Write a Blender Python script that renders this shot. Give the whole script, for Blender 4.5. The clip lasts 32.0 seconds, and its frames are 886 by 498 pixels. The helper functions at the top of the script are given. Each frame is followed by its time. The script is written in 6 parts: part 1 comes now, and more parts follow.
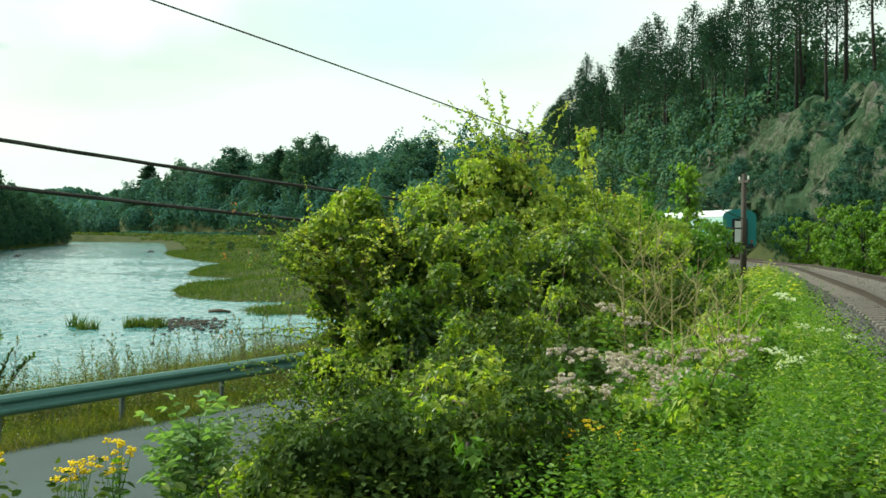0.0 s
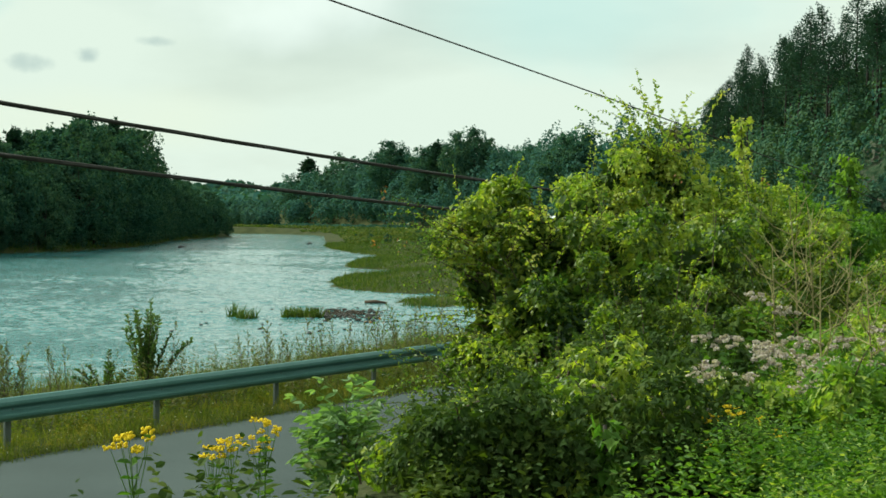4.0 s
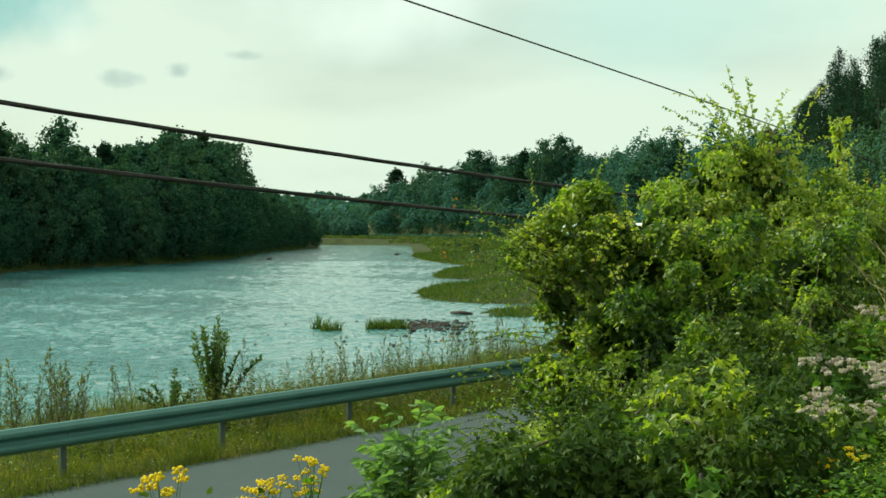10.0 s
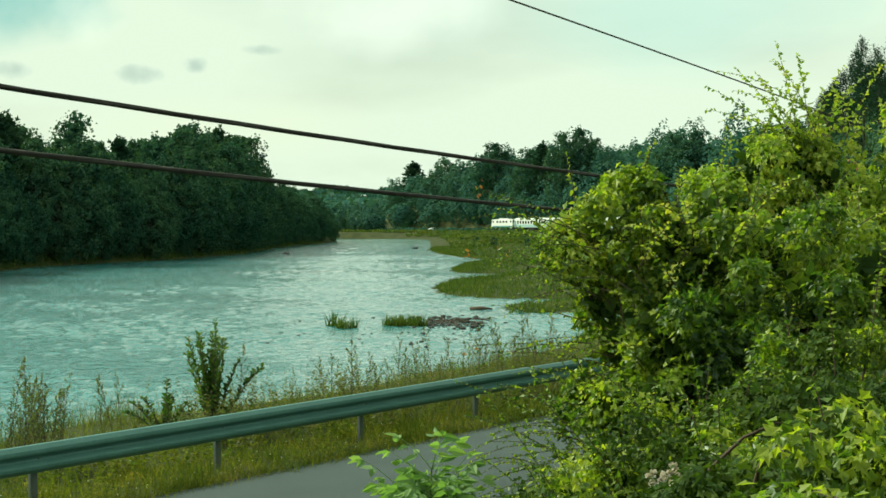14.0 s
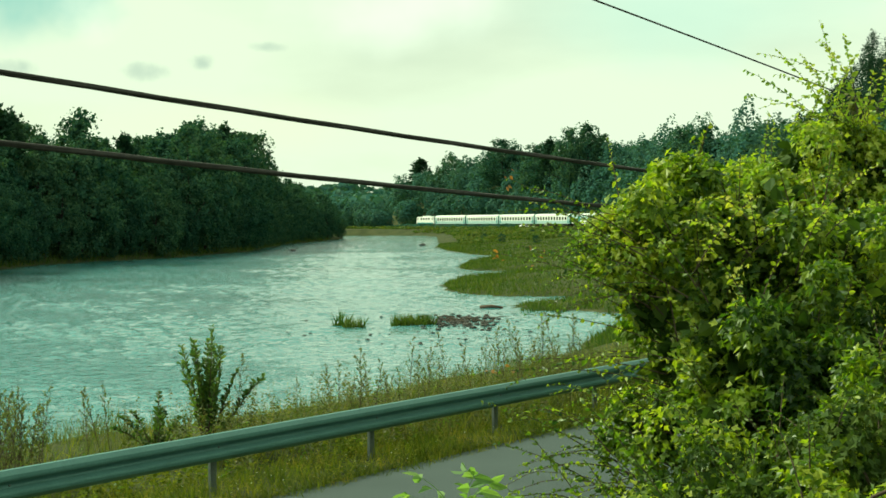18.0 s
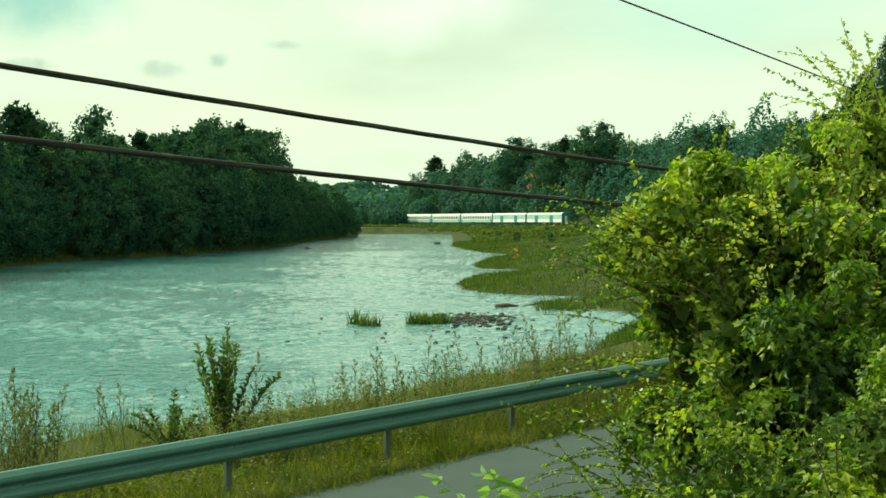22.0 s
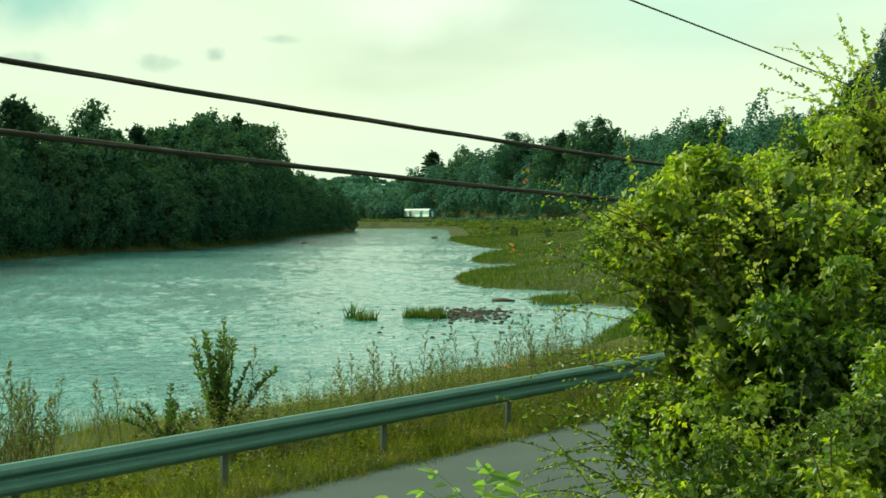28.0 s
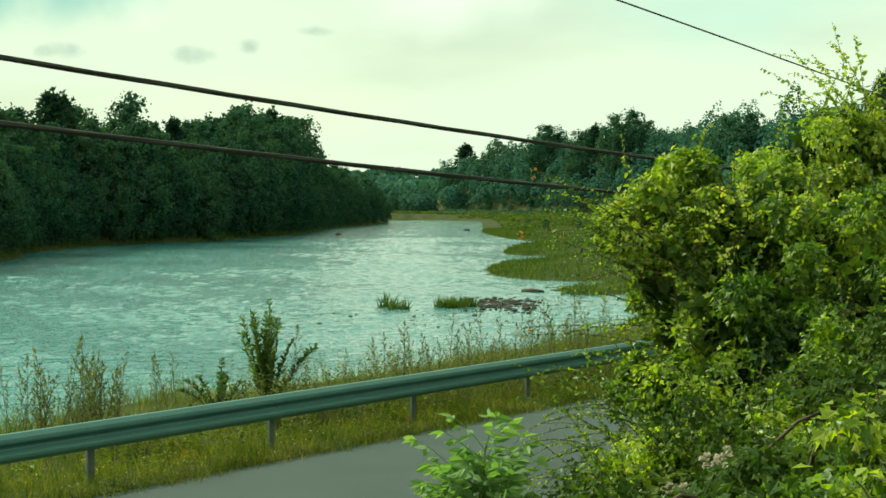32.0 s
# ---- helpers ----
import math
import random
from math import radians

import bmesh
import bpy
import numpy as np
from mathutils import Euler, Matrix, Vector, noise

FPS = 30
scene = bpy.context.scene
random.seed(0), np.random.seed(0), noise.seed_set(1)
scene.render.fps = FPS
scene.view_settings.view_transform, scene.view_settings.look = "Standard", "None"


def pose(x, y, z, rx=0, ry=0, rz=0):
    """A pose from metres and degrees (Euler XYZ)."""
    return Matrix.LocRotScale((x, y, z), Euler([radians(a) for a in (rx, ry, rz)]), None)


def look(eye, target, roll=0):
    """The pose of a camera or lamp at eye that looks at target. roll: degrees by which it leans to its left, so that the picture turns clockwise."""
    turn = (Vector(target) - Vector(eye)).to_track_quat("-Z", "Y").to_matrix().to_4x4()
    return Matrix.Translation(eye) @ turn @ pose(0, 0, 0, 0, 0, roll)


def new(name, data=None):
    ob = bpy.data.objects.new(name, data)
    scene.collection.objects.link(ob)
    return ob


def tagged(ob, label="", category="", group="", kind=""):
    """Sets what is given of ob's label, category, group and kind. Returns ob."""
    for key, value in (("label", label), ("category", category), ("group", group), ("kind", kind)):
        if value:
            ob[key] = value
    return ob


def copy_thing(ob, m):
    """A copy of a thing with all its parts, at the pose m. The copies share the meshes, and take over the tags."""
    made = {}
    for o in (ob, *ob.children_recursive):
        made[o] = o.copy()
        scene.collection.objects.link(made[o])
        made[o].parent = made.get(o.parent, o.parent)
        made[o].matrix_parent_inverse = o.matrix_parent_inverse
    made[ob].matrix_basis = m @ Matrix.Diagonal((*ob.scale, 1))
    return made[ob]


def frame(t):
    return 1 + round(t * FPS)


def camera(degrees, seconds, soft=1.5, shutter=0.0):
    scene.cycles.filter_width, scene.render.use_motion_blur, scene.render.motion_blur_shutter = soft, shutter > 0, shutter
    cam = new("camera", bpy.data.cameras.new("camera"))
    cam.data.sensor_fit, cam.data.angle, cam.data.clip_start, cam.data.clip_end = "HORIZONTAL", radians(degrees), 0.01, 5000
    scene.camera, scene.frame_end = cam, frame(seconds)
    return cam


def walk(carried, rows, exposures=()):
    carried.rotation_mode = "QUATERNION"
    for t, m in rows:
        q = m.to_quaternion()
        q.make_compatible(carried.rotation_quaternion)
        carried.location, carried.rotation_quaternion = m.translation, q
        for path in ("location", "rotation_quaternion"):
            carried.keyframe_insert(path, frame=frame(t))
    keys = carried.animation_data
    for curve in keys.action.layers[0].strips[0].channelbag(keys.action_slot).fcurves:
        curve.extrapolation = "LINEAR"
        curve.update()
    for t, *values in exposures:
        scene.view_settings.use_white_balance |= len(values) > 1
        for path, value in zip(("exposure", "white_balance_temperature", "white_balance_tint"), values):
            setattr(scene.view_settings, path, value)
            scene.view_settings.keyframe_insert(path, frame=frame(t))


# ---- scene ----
# ---- the camera and its way ----
PATH = [
    (0, -0.328, -5.982, 5.67, -9.39, -0.82, -0.32),
    (0.5, -0.462, -5.984, 5.629, -9.13, -0.8, -0.32),
    (1, -0.496, -5.992, 5.607, -8.33, -0.82, -0.32),
    (1.5, -0.475, -5.999, 5.6, -7.58, -0.81, -0.58),
    (2, -0.425, -6.005, 5.6, -6.77, -0.84, -0.53),
    (2.5, -0.376, -6.01, 5.6, -5.99, -0.92, -0.46),
    (3, -0.322, -6.016, 5.6, -5.13, -0.98, -0.59),
    (3.5, -0.269, -6.02, 5.6, -4.29, -1.07, -0.72),
    (4, -0.219, -6.023, 5.6, -3.49, -1.11, -0.57),
    (4.5, -0.17, -6.026, 5.6, -2.7, -1.15, -0.16),
    (6.5, 0.011, -6.03, 5.6, 0.18, -1.18, -0.1),
    (7, 0.048, -6.03, 5.6, 0.76, -1.14, 0),
    (7.5, 0.041, -6.03, 5.6, 0.65, -1.1, -0.05),
    (8, 0.005, -6.03, 5.6, 0.09, -1.06, -0.11),
    (8.5, 0.008, -5.583, 5.6, 0.01, -0.95, -0.09),
    (9, 0.005, -5.221, 5.6, -0.18, -0.85, -0.11),
    (9.5, 0.012, -4.88, 5.6, -0.15, -0.81, 0.07),
    (10, 0.016, -4.528, 5.6, -0.16, -0.77, 0.11),
    (10.5, 0.021, -4.167, 5.6, -0.07, -0.83, 0.02),
    (11, 0.021, -3.824, 5.6, -0.05, -0.82, 0.14),
    (11.5, 0.019, -3.467, 5.6, -0.07, -0.78, 0.2),
    (12, 0.016, -3.146, 5.6, -0.01, -0.77, 0.27),
    (12.5, 0.011, -2.816, 5.6, 0.21, -0.83, 0.2),
    (13, 0.003, -2.501, 5.6, 0.49, -0.9, 0.12),
    (13.5, -0.011, -2.166, 5.6, 0.62, -0.93, 0.22),
    (14, -0.025, -1.869, 5.6, 0.51, -1.01, 0.41),
    (14.5, -0.043, -1.539, 5.6, 0.45, -0.91, 0.29),
    (16.5, -0.129, -0.428, 5.6, 0.5, -1.09, 0.66),
    (17, -0.164, -0.03, 5.6, 0.44, -1.13, 0.77),
    (17.5, -0.179, 0.056, 5.6, 0.64, -1.14, 0.68),
    (18, -0.199, 0.229, 5.6, 0.76, -1.14, 0.57),
    (18.5, -0.217, 0.396, 5.6, 0.83, -1.12, 0.67),
    (19, -0.224, 0.415, 5.6, 0.95, -1.15, 0.57),
    (19.5, -0.228, 0.397, 5.6, 1.05, -1.18, 0.37),
    (20, -0.229, 0.364, 5.6, 1.13, -1.14, 0.35),
    (20.5, -0.235, 0.385, 5.6, 1.22, -1.12, 0.17),
    (21, -0.235, 0.348, 5.6, 1.28, -1.1, 0.13),
    (21.5, -0.24, 0.392, 5.6, 1.29, -1.16, 0.29),
    (22, -0.24, 0.387, 5.6, 1.32, -1.2, 0.4),
    (22.5, -0.24, 0.376, 5.6, 1.34, -1.23, 0.51),
    (23, -0.242, 0.383, 5.6, 1.36, -1.31, 0.4),
    (23.5, -0.243, 0.388, 5.6, 1.37, -1.35, 0.44),
    (24, -0.244, 0.404, 5.6, 1.36, -1.41, 0.18),
    (24.5, -0.242, 0.397, 5.6, 1.34, -1.42, 0.17),
    (25, -0.243, 0.42, 5.6, 1.3, -1.41, 0.33),
    (25.5, -0.238, 0.398, 5.6, 1.26, -1.43, 0.38),
    (27.5, -0.233, 0.384, 5.6, 1.18, -1.42, 0.3),
    (28, -0.233, 0.366, 5.6, 1.21, -1.4, 0.27),
    (28.5, -0.225, 0.252, 5.6, 1.26, -1.34, 0.15),
    (29, -0.202, -0.057, 5.6, 1.42, -1.3, 0.22),
    (29.5, -0.18, -0.363, 5.6, 1.58, -1.29, 0.2),
    (30, -0.154, -0.67, 5.6, 1.68, -1.35, 0.22),
    (30.5, -0.134, -0.983, 5.6, 2.04, -1.29, 0.09),
    (31, -0.108, -1.293, 5.6, 2.22, -1.36, -0.08),
    (31.5, -0.08, -1.592, 5.6, 2.29, -1.45, 0.04),
    (32, -0.05, -1.918, 5.6, 2.46, -1.69, 0.1),
]

cam = camera(32.49, 32.0, soft=1.6)
walk(cam, [(t, pose(x, y, z, 90 + p, r, w)) for t, x, y, z, w, p, r in PATH],
     exposures=[(0, 0.5, 6050, -6), (2, 0.3, 6250, -5), (5, 0.17, 6050, -9), (8, 0.17, 6150, -12), (14, 0.24, 6500, -16), (20, 0.36, 7000, -24), (32, 0.33, 6850, -22)])

# ---- sky and sun ----
SUN_AZ, SUN_EL = radians(-66), radians(38)
world = bpy.data.worlds.new("sky")
scene.world = world
world.use_nodes = True
wn, wl = world.node_tree.nodes, world.node_tree.links
wn.clear()
sky = wn.new("ShaderNodeTexSky")
sky.sky_type = "NISHITA"
sky.sun_disc = False
sky.sun_elevation, sky.sun_rotation = SUN_EL, SUN_AZ
sky.dust_density, sky.air_density, sky.ozone_density = 3.0, 1.2, 1.0
geo = wn.new("ShaderNodeTexCoord")
mapping = wn.new("ShaderNodeMapping")
mapping.inputs["Scale"].default_value = (1.0, 1.0, 3.2)
mapping.inputs["Location"].default_value = (0.35, 0.2, 0.1)
wl.new(geo.outputs["Generated"], mapping.inputs["Vector"])
cn = wn.new("ShaderNodeTexNoise")
cn.inputs["Scale"].default_value, cn.inputs["Detail"].default_value, cn.inputs["Roughness"].default_value = 2.6, 6.0, 0.5
wl.new(mapping.outputs["Vector"], cn.inputs["Vector"])
cr = wn.new("ShaderNodeValToRGB")
cr.color_ramp.elements[0].position, cr.color_ramp.elements[1].position = 0.34, 0.52
cr.color_ramp.elements[0].color, cr.color_ramp.elements[1].color = (0.62, 0.62, 0.62, 1), (1, 1, 1, 1)
wl.new(cn.outputs["Fac"], cr.inputs["Fac"])
mix = wn.new("ShaderNodeMix")
mix.data_type = "RGBA"
wl.new(cr.outputs["Color"], mix.inputs["Factor"])
wl.new(sky.outputs["Color"], mix.inputs["A"])
mix.inputs["B"].default_value = (7.7, 7.85, 7.05, 1)


def cloudlet(colour, az, el, wide, high, shade, hue=(3.6, 4.3, 4.4, 1), frayed=60.0):
    """A small grey cloud at a bearing and height, with a frayed edge."""
    a, e = radians(az), radians(el)
    c = Vector((math.sin(a) * math.cos(e), math.cos(a) * math.cos(e), math.sin(e)))
    right, up = Vector((math.cos(a), -math.sin(a), 0)), Vector((0, 0, 1))
    total = None
    for ax, size in ((right, radians(wide)), (up, radians(high))):
        dot = wn.new("ShaderNodeVectorMath")
        dot.operation = "DOT_PRODUCT"
        wl.new(geo.outputs["Generated"], dot.inputs[0])
        dot.inputs[1].default_value = ax / size
        off = wn.new("ShaderNodeMath")
        off.operation = "SUBTRACT"
        off.inputs[1].default_value = c.dot(ax) / size
        wl.new(dot.outputs["Value"], off.inputs[0])
        sq = wn.new("ShaderNodeMath")
        sq.operation = "MULTIPLY"
        wl.new(off.outputs[0], sq.inputs[0])
        wl.new(off.outputs[0], sq.inputs[1])
        if total is not None:
            ad = wn.new("ShaderNodeMath")
            ad.operation = "ADD"
            wl.new(total.outputs[0], ad.inputs[0])
            wl.new(sq.outputs[0], ad.inputs[1])
            total = ad
        else:
            total = sq
    fray = wn.new("ShaderNodeTexNoise")
    fray.inputs["Scale"].default_value, fray.inputs["Detail"].default_value = frayed, 4.0
    wl.new(geo.outputs["Generated"], fray.inputs["Vector"])
    ma = wn.new("ShaderNodeMath")
    ma.operation = "MULTIPLY_ADD"
    ma.inputs[1].default_value = 2.2
    wl.new(fray.outputs["Fac"], ma.inputs[0])
    wl.new(total.outputs[0], ma.inputs[2])
    mr = wn.new("ShaderNodeMapRange")
    mr.interpolation_type = "SMOOTHSTEP"
    mr.inputs["From Min"].default_value, mr.inputs["From Max"].default_value = 0.7, 2.1
    mr.inputs["To Min"].default_value, mr.inputs["To Max"].default_value = shade, 0.0
    wl.new(ma.outputs[0], mr.inputs["Value"])
    mx = wn.new("ShaderNodeMix")
    mx.data_type = "RGBA"
    wl.new(mr.outputs["Result"], mx.inputs["Factor"])
    wl.new(colour, mx.inputs["A"])
    mx.inputs["B"].default_value = hue
    return mx.outputs["Result"]


tint = mix.outputs["Result"]
# blue openings in the cloud, then small grey clouds
BLUE = (4.0, 6.2, 6.4, 1)
tint = cloudlet(tint, -17.2, 8.4, 5.5, 2.5, 1.0, (2.3, 4.9, 5.1, 1), 12.0)
tint = cloudlet(tint, -24.0, 12.0, 8.0, 3.5, 0.7, BLUE, 9.0)
tint = cloudlet(tint, 9.0, 8.0, 10.0, 3.4, 0.6, (5.6, 7.4, 7.2, 1), 7.0)
tint = cloudlet(tint, 22, 13, 9, 4, 0.5, BLUE, 9.0)
tint = cloudlet(tint, -3.2, 8.2, 5.5, 2.4, 0.75, (9.6, 9.5, 9.1, 1), 11.0)
tint = cloudlet(tint, -13.6, 7.9, 1.8, 1.4, 0.6, (9.4, 9.2, 8.4, 1), 20.0)
tint = cloudlet(tint, -10.0, 3.6, 9.0, 1.6, 0.5, (8.6, 8.2, 6.4, 1), 6.0)
tint = cloudlet(tint, -16.6, 5.6, 1.0, 0.42, 0.6)
tint = cloudlet(tint, -11.8, 5.5, 1.0, 0.4, 0.55)
tint = cloudlet(tint, -9.75, 5.9, 0.62, 0.36, 0.75)
tint = cloudlet(tint, -7.3, 6.45, 0.85, 0.26, 0.6)
bg = wn.new("ShaderNodeBackground")
bg.inputs["Strength"].default_value = 0.1
wl.new(tint, bg.inputs["Color"])
wo = wn.new("ShaderNodeOutputWorld")
wl.new(bg.outputs["Background"], wo.inputs["Surface"])

sun = new("sun", bpy.data.lights.new("sun", "SUN"))
sun.data.energy, sun.data.angle, sun.data.color = 5.0, radians(7), (1.0, 0.93, 0.8)
sun.matrix_world = look((0, 0, 60), (-math.sin(SUN_AZ) * math.cos(SUN_EL), -math.cos(SUN_AZ) * math.cos(SUN_EL), 60 - math.sin(SUN_EL)))


# ---- materials ----
def material(name, rough=0.8, spec=0.3, metal=0.0):
    m = bpy.data.materials.new(name)
    m.use_nodes = True
    n = m.node_tree.nodes
    b = n["Principled BSDF"]
    b.inputs["Roughness"].default_value = rough
    b.inputs["Specular IOR Level"].default_value = spec
    b.inputs["Metallic"].default_value = metal
    return m, n, m.node_tree.links, b


def ramp(n, stops):
    r = n.new("ShaderNodeValToRGB")
    e = r.color_ramp.elements
    while len(e) < len(stops):
        e.new(0.5)
    for el, (p, c) in zip(e, stops):
        el.position, el.color = p, (*c, 1)
    return r


def noisy(name, stops, scale, rough=0.85, spec=0.25, bump=0.0, bump_scale=None, fine=None, metal=0.0, detail=6.0, stretch=(1, 1, 1)):
    """Two scales of colour variation on object coordinates, with relief."""
    m, n, l, b = material(name, rough, spec, metal)
    tc = n.new("ShaderNodeTexCoord")
    mp = n.new("ShaderNodeMapping")
    mp.inputs["Scale"].default_value = stretch
    l.new(tc.outputs["Object"], mp.inputs["Vector"])
    a = n.new("ShaderNodeTexNoise")
    a.inputs["Scale"].default_value, a.inputs["Detail"].default_value = scale, detail
    l.new(mp.outputs["Vector"], a.inputs["Vector"])
    f = n.new("ShaderNodeTexNoise")
    f.inputs["Scale"].default_value, f.inputs["Detail"].default_value = fine or scale * 12, 4.0
    l.new(mp.outputs["Vector"], f.inputs["Vector"])
    mx = n.new("ShaderNodeMath")
    mx.operation = "MULTIPLY_ADD"
    mx.inputs[1].default_value = 0.45
    l.new(f.outputs["Fac"], mx.inputs[0])
    half = n.new("ShaderNodeMath")
    half.operation = "MULTIPLY"
    half.inputs[1].default_value = 0.55
    l.new(a.outputs["Fac"], half.inputs[0])
    l.new(half.outputs[0], mx.inputs[2])
    r = ramp(n, stops)
    l.new(mx.outputs[0], r.inputs["Fac"])
    l.new(r.outputs["Color"], b.inputs["Base Color"])
    if bump:
        bp = n.new("ShaderNodeBump")
        bp.inputs["Strength"].default_value, bp.inputs["Distance"].default_value = bump, 0.05
        bn = n.new("ShaderNodeTexNoise")
        bn.inputs["Scale"].default_value, bn.inputs["Detail"].default_value = bump_scale or scale * 6, 5.0
        l.new(mp.outputs["Vector"], bn.inputs["Vector"])
        l.new(bn.outputs["Fac"], bp.inputs["Height"])
        l.new(bp.outputs["Normal"], b.inputs["Normal"])
    return m


def leafy(name, stops, trans=0.4, rough=0.5, spec=0.35, patch=0.5, tint=None):
    """Leaves: colour by island and by patch, light passing through."""
    m, n, l, b = material(name, rough, spec)
    g = n.new("ShaderNodeNewGeometry")
    tc = n.new("ShaderNodeTexCoord")
    a = n.new("ShaderNodeTexNoise")
    a.inputs["Scale"].default_value, a.inputs["Detail"].default_value = patch, 3.0
    l.new(tc.outputs["Object"], a.inputs["Vector"])
    add = n.new("ShaderNodeMath")
    add.operation = "MULTIPLY_ADD"
    add.inputs[1].default_value = 0.5
    l.new(g.outputs["Random Per Island"], add.inputs[0])
    sub = n.new("ShaderNodeMath")
    sub.operation = "MULTIPLY_ADD"
    sub.inputs[1].default_value, sub.inputs[2].default_value = 1.1, -0.3
    l.new(a.outputs["Fac"], sub.inputs[0])
    l.new(sub.outputs[0], add.inputs[2])
    oi = n.new("ShaderNodeObjectInfo")
    ad2 = n.new("ShaderNodeMath")
    ad2.operation = "MULTIPLY_ADD"
    ad2.inputs[1].default_value = 0.22
    l.new(oi.outputs["Random"], ad2.inputs[0])
    l.new(add.outputs[0], ad2.inputs[2])
    r = ramp(n, stops)
    l.new(ad2.outputs[0], r.inputs["Fac"])
    l.new(r.outputs["Color"], b.inputs["Base Color"])
    t = n.new("ShaderNodeBsdfTranslucent")
    br = n.new("ShaderNodeMix")
    br.data_type, br.blend_type = "RGBA", "MULTIPLY"
    br.inputs["Factor"].default_value = 1.0
    br.inputs["B"].default_value = (1.5, 1.6, 0.55, 1)
    l.new(r.outputs["Color"], br.inputs["A"])
    l.new(br.outputs["Result"], t.inputs["Color"])
    ms = n.new("ShaderNodeMixShader")
    ms.inputs["Fac"].default_value = trans
    l.new(b.outputs["BSDF"], ms.inputs[1])
    l.new(t.outputs["BSDF"], ms.inputs[2])
    l.new(ms.outputs["Shader"], n["Material Output"].inputs["Surface"])
    return m


def plain(name, c, rough=0.6, spec=0.4, metal=0.0, vary=0.25, scale=3.0):
    d = [max(0.0, x * (1 - vary)) for x in c]
    return noisy(name, [(0.3, d), (0.7, c)], scale, rough, spec, metal=metal)


M = {}
M["ground"] = noisy("ground_grass", [(0.3, (0.02, 0.028, 0.01)), (0.5, (0.042, 0.052, 0.018)), (0.7, (0.08, 0.078, 0.034))], 0.35, 0.95, 0.1, 0.8, 9, 14)
M["gravel"] = noisy("ballast_stone", [(0.3, (0.045, 0.042, 0.038)), (0.7, (0.115, 0.112, 0.1))], 3.0, 0.95, 0.2, 1.0, 30, 40)
M["asphalt"] = noisy("asphalt", [(0.3, (0.032, 0.046, 0.046)), (0.7, (0.056, 0.076, 0.075))], 0.6, 0.85, 0.3, 0.25, 120, 60)
# teal in the base colour stands in for greenery reflected by the steel
M["steel"] = noisy("galvanised_steel", [(0.25, (0.058, 0.148, 0.134)), (0.7, (0.112, 0.24, 0.218))], 1.2, 0.5, 0.5, 0.05, 20, 30, metal=0.2)
M["post"] = noisy("weathered_steel", [(0.3, (0.08, 0.1, 0.092)), (0.7, (0.16, 0.19, 0.18))], 4, 0.6, 0.4, metal=0.4)
M["railsteel"] = noisy("rusty_rail", [(0.3, (0.035, 0.028, 0.024)), (0.7, (0.09, 0.066, 0.052))], 6, 0.6, 0.4, metal=0.5)
M["sleeper"] = noisy("sleeper_wood", [(0.3, (0.06, 0.05, 0.045)), (0.7, (0.16, 0.14, 0.12))], 3, 0.9, 0.2, 0.5)
M["bark"] = noisy("bark", [(0.3, (0.02, 0.018, 0.016)), (0.7, (0.052, 0.048, 0.042))], 6, 0.95, 0.1, 0.6, stretch=(1, 1, 0.3))
M["twig"] = noisy("twig", [(0.3, (0.045, 0.034, 0.024)), (0.7, (0.11, 0.08, 0.055))], 9, 0.85, 0.2)
M["dry"] = noisy("dry_stalk", [(0.3, (0.16, 0.13, 0.055)), (0.7, (0.34, 0.3, 0.14))], 9, 0.85, 0.2)
M["cable"] = noisy("black_cable", [(0.3, (0.018, 0.02, 0.018)), (0.7, (0.05, 0.046, 0.04))], 8, 0.7, 0.2)
M["wood"] = noisy("pole_wood", [(0.3, (0.03, 0.027, 0.023)), (0.7, (0.085, 0.075, 0.062))], 4, 0.9, 0.2, 0.4, stretch=(1, 1, 0.15))
M["rock"] = noisy("grey_rock", [(0.42, (0.016, 0.04, 0.016)), (0.5, (0.035, 0.055, 0.025)), (0.58, (0.075, 0.08, 0.06)), (0.72, (0.13, 0.125, 0.11))], 0.25, 0.95, 0.2, 1.0, 1.2, 3)
# stops spread wide: contrast of lit clumps and shaded gaps put into the colour
M["leaf_bush"] = leafy("bush_leaf", [(0.1, (0.014, 0.042, 0.012)), (0.38, (0.054, 0.108, 0.018)), (0.65, (0.158, 0.23, 0.03)), (0.95, (0.36, 0.395, 0.05))], 0.5, 0.42, 0.4, patch=1.1)
M["leaf_yellow"] = leafy("pale_leaf", [(0.1, (0.08, 0.15, 0.025)), (0.45, (0.2, 0.29, 0.045)), (0.85, (0.4, 0.43, 0.075)), (1.0, (0.46, 0.4, 0.09))], 0.45)
M["leaf_elder"] = leafy("elder_leaf", [(0.1, (0.075, 0.145, 0.055)), (0.6, (0.16, 0.26, 0.1)), (1.0, (0.3, 0.4, 0.16))], 0.45, 0.55, 0.2)
# teal lift in both tree leaves paints in distance haze, bluest in the second
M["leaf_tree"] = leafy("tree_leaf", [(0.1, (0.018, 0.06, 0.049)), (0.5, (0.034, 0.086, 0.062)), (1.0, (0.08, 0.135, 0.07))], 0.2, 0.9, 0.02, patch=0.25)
M["leaf_hazy"] = leafy("hazed_tree_leaf", [(0.1, (0.026, 0.08, 0.074)), (0.5, (0.044, 0.108, 0.09)), (1.0, (0.08, 0.138, 0.09))], 0.2, 0.9, 0.02, patch=0.06)
M["leaf_light"] = leafy("light_tree_leaf", [(0.1, (0.028, 0.085, 0.012)), (0.5, (0.078, 0.165, 0.02)), (1.0, (0.19, 0.3, 0.032))], 0.42, 0.55, 0.25, patch=0.6)
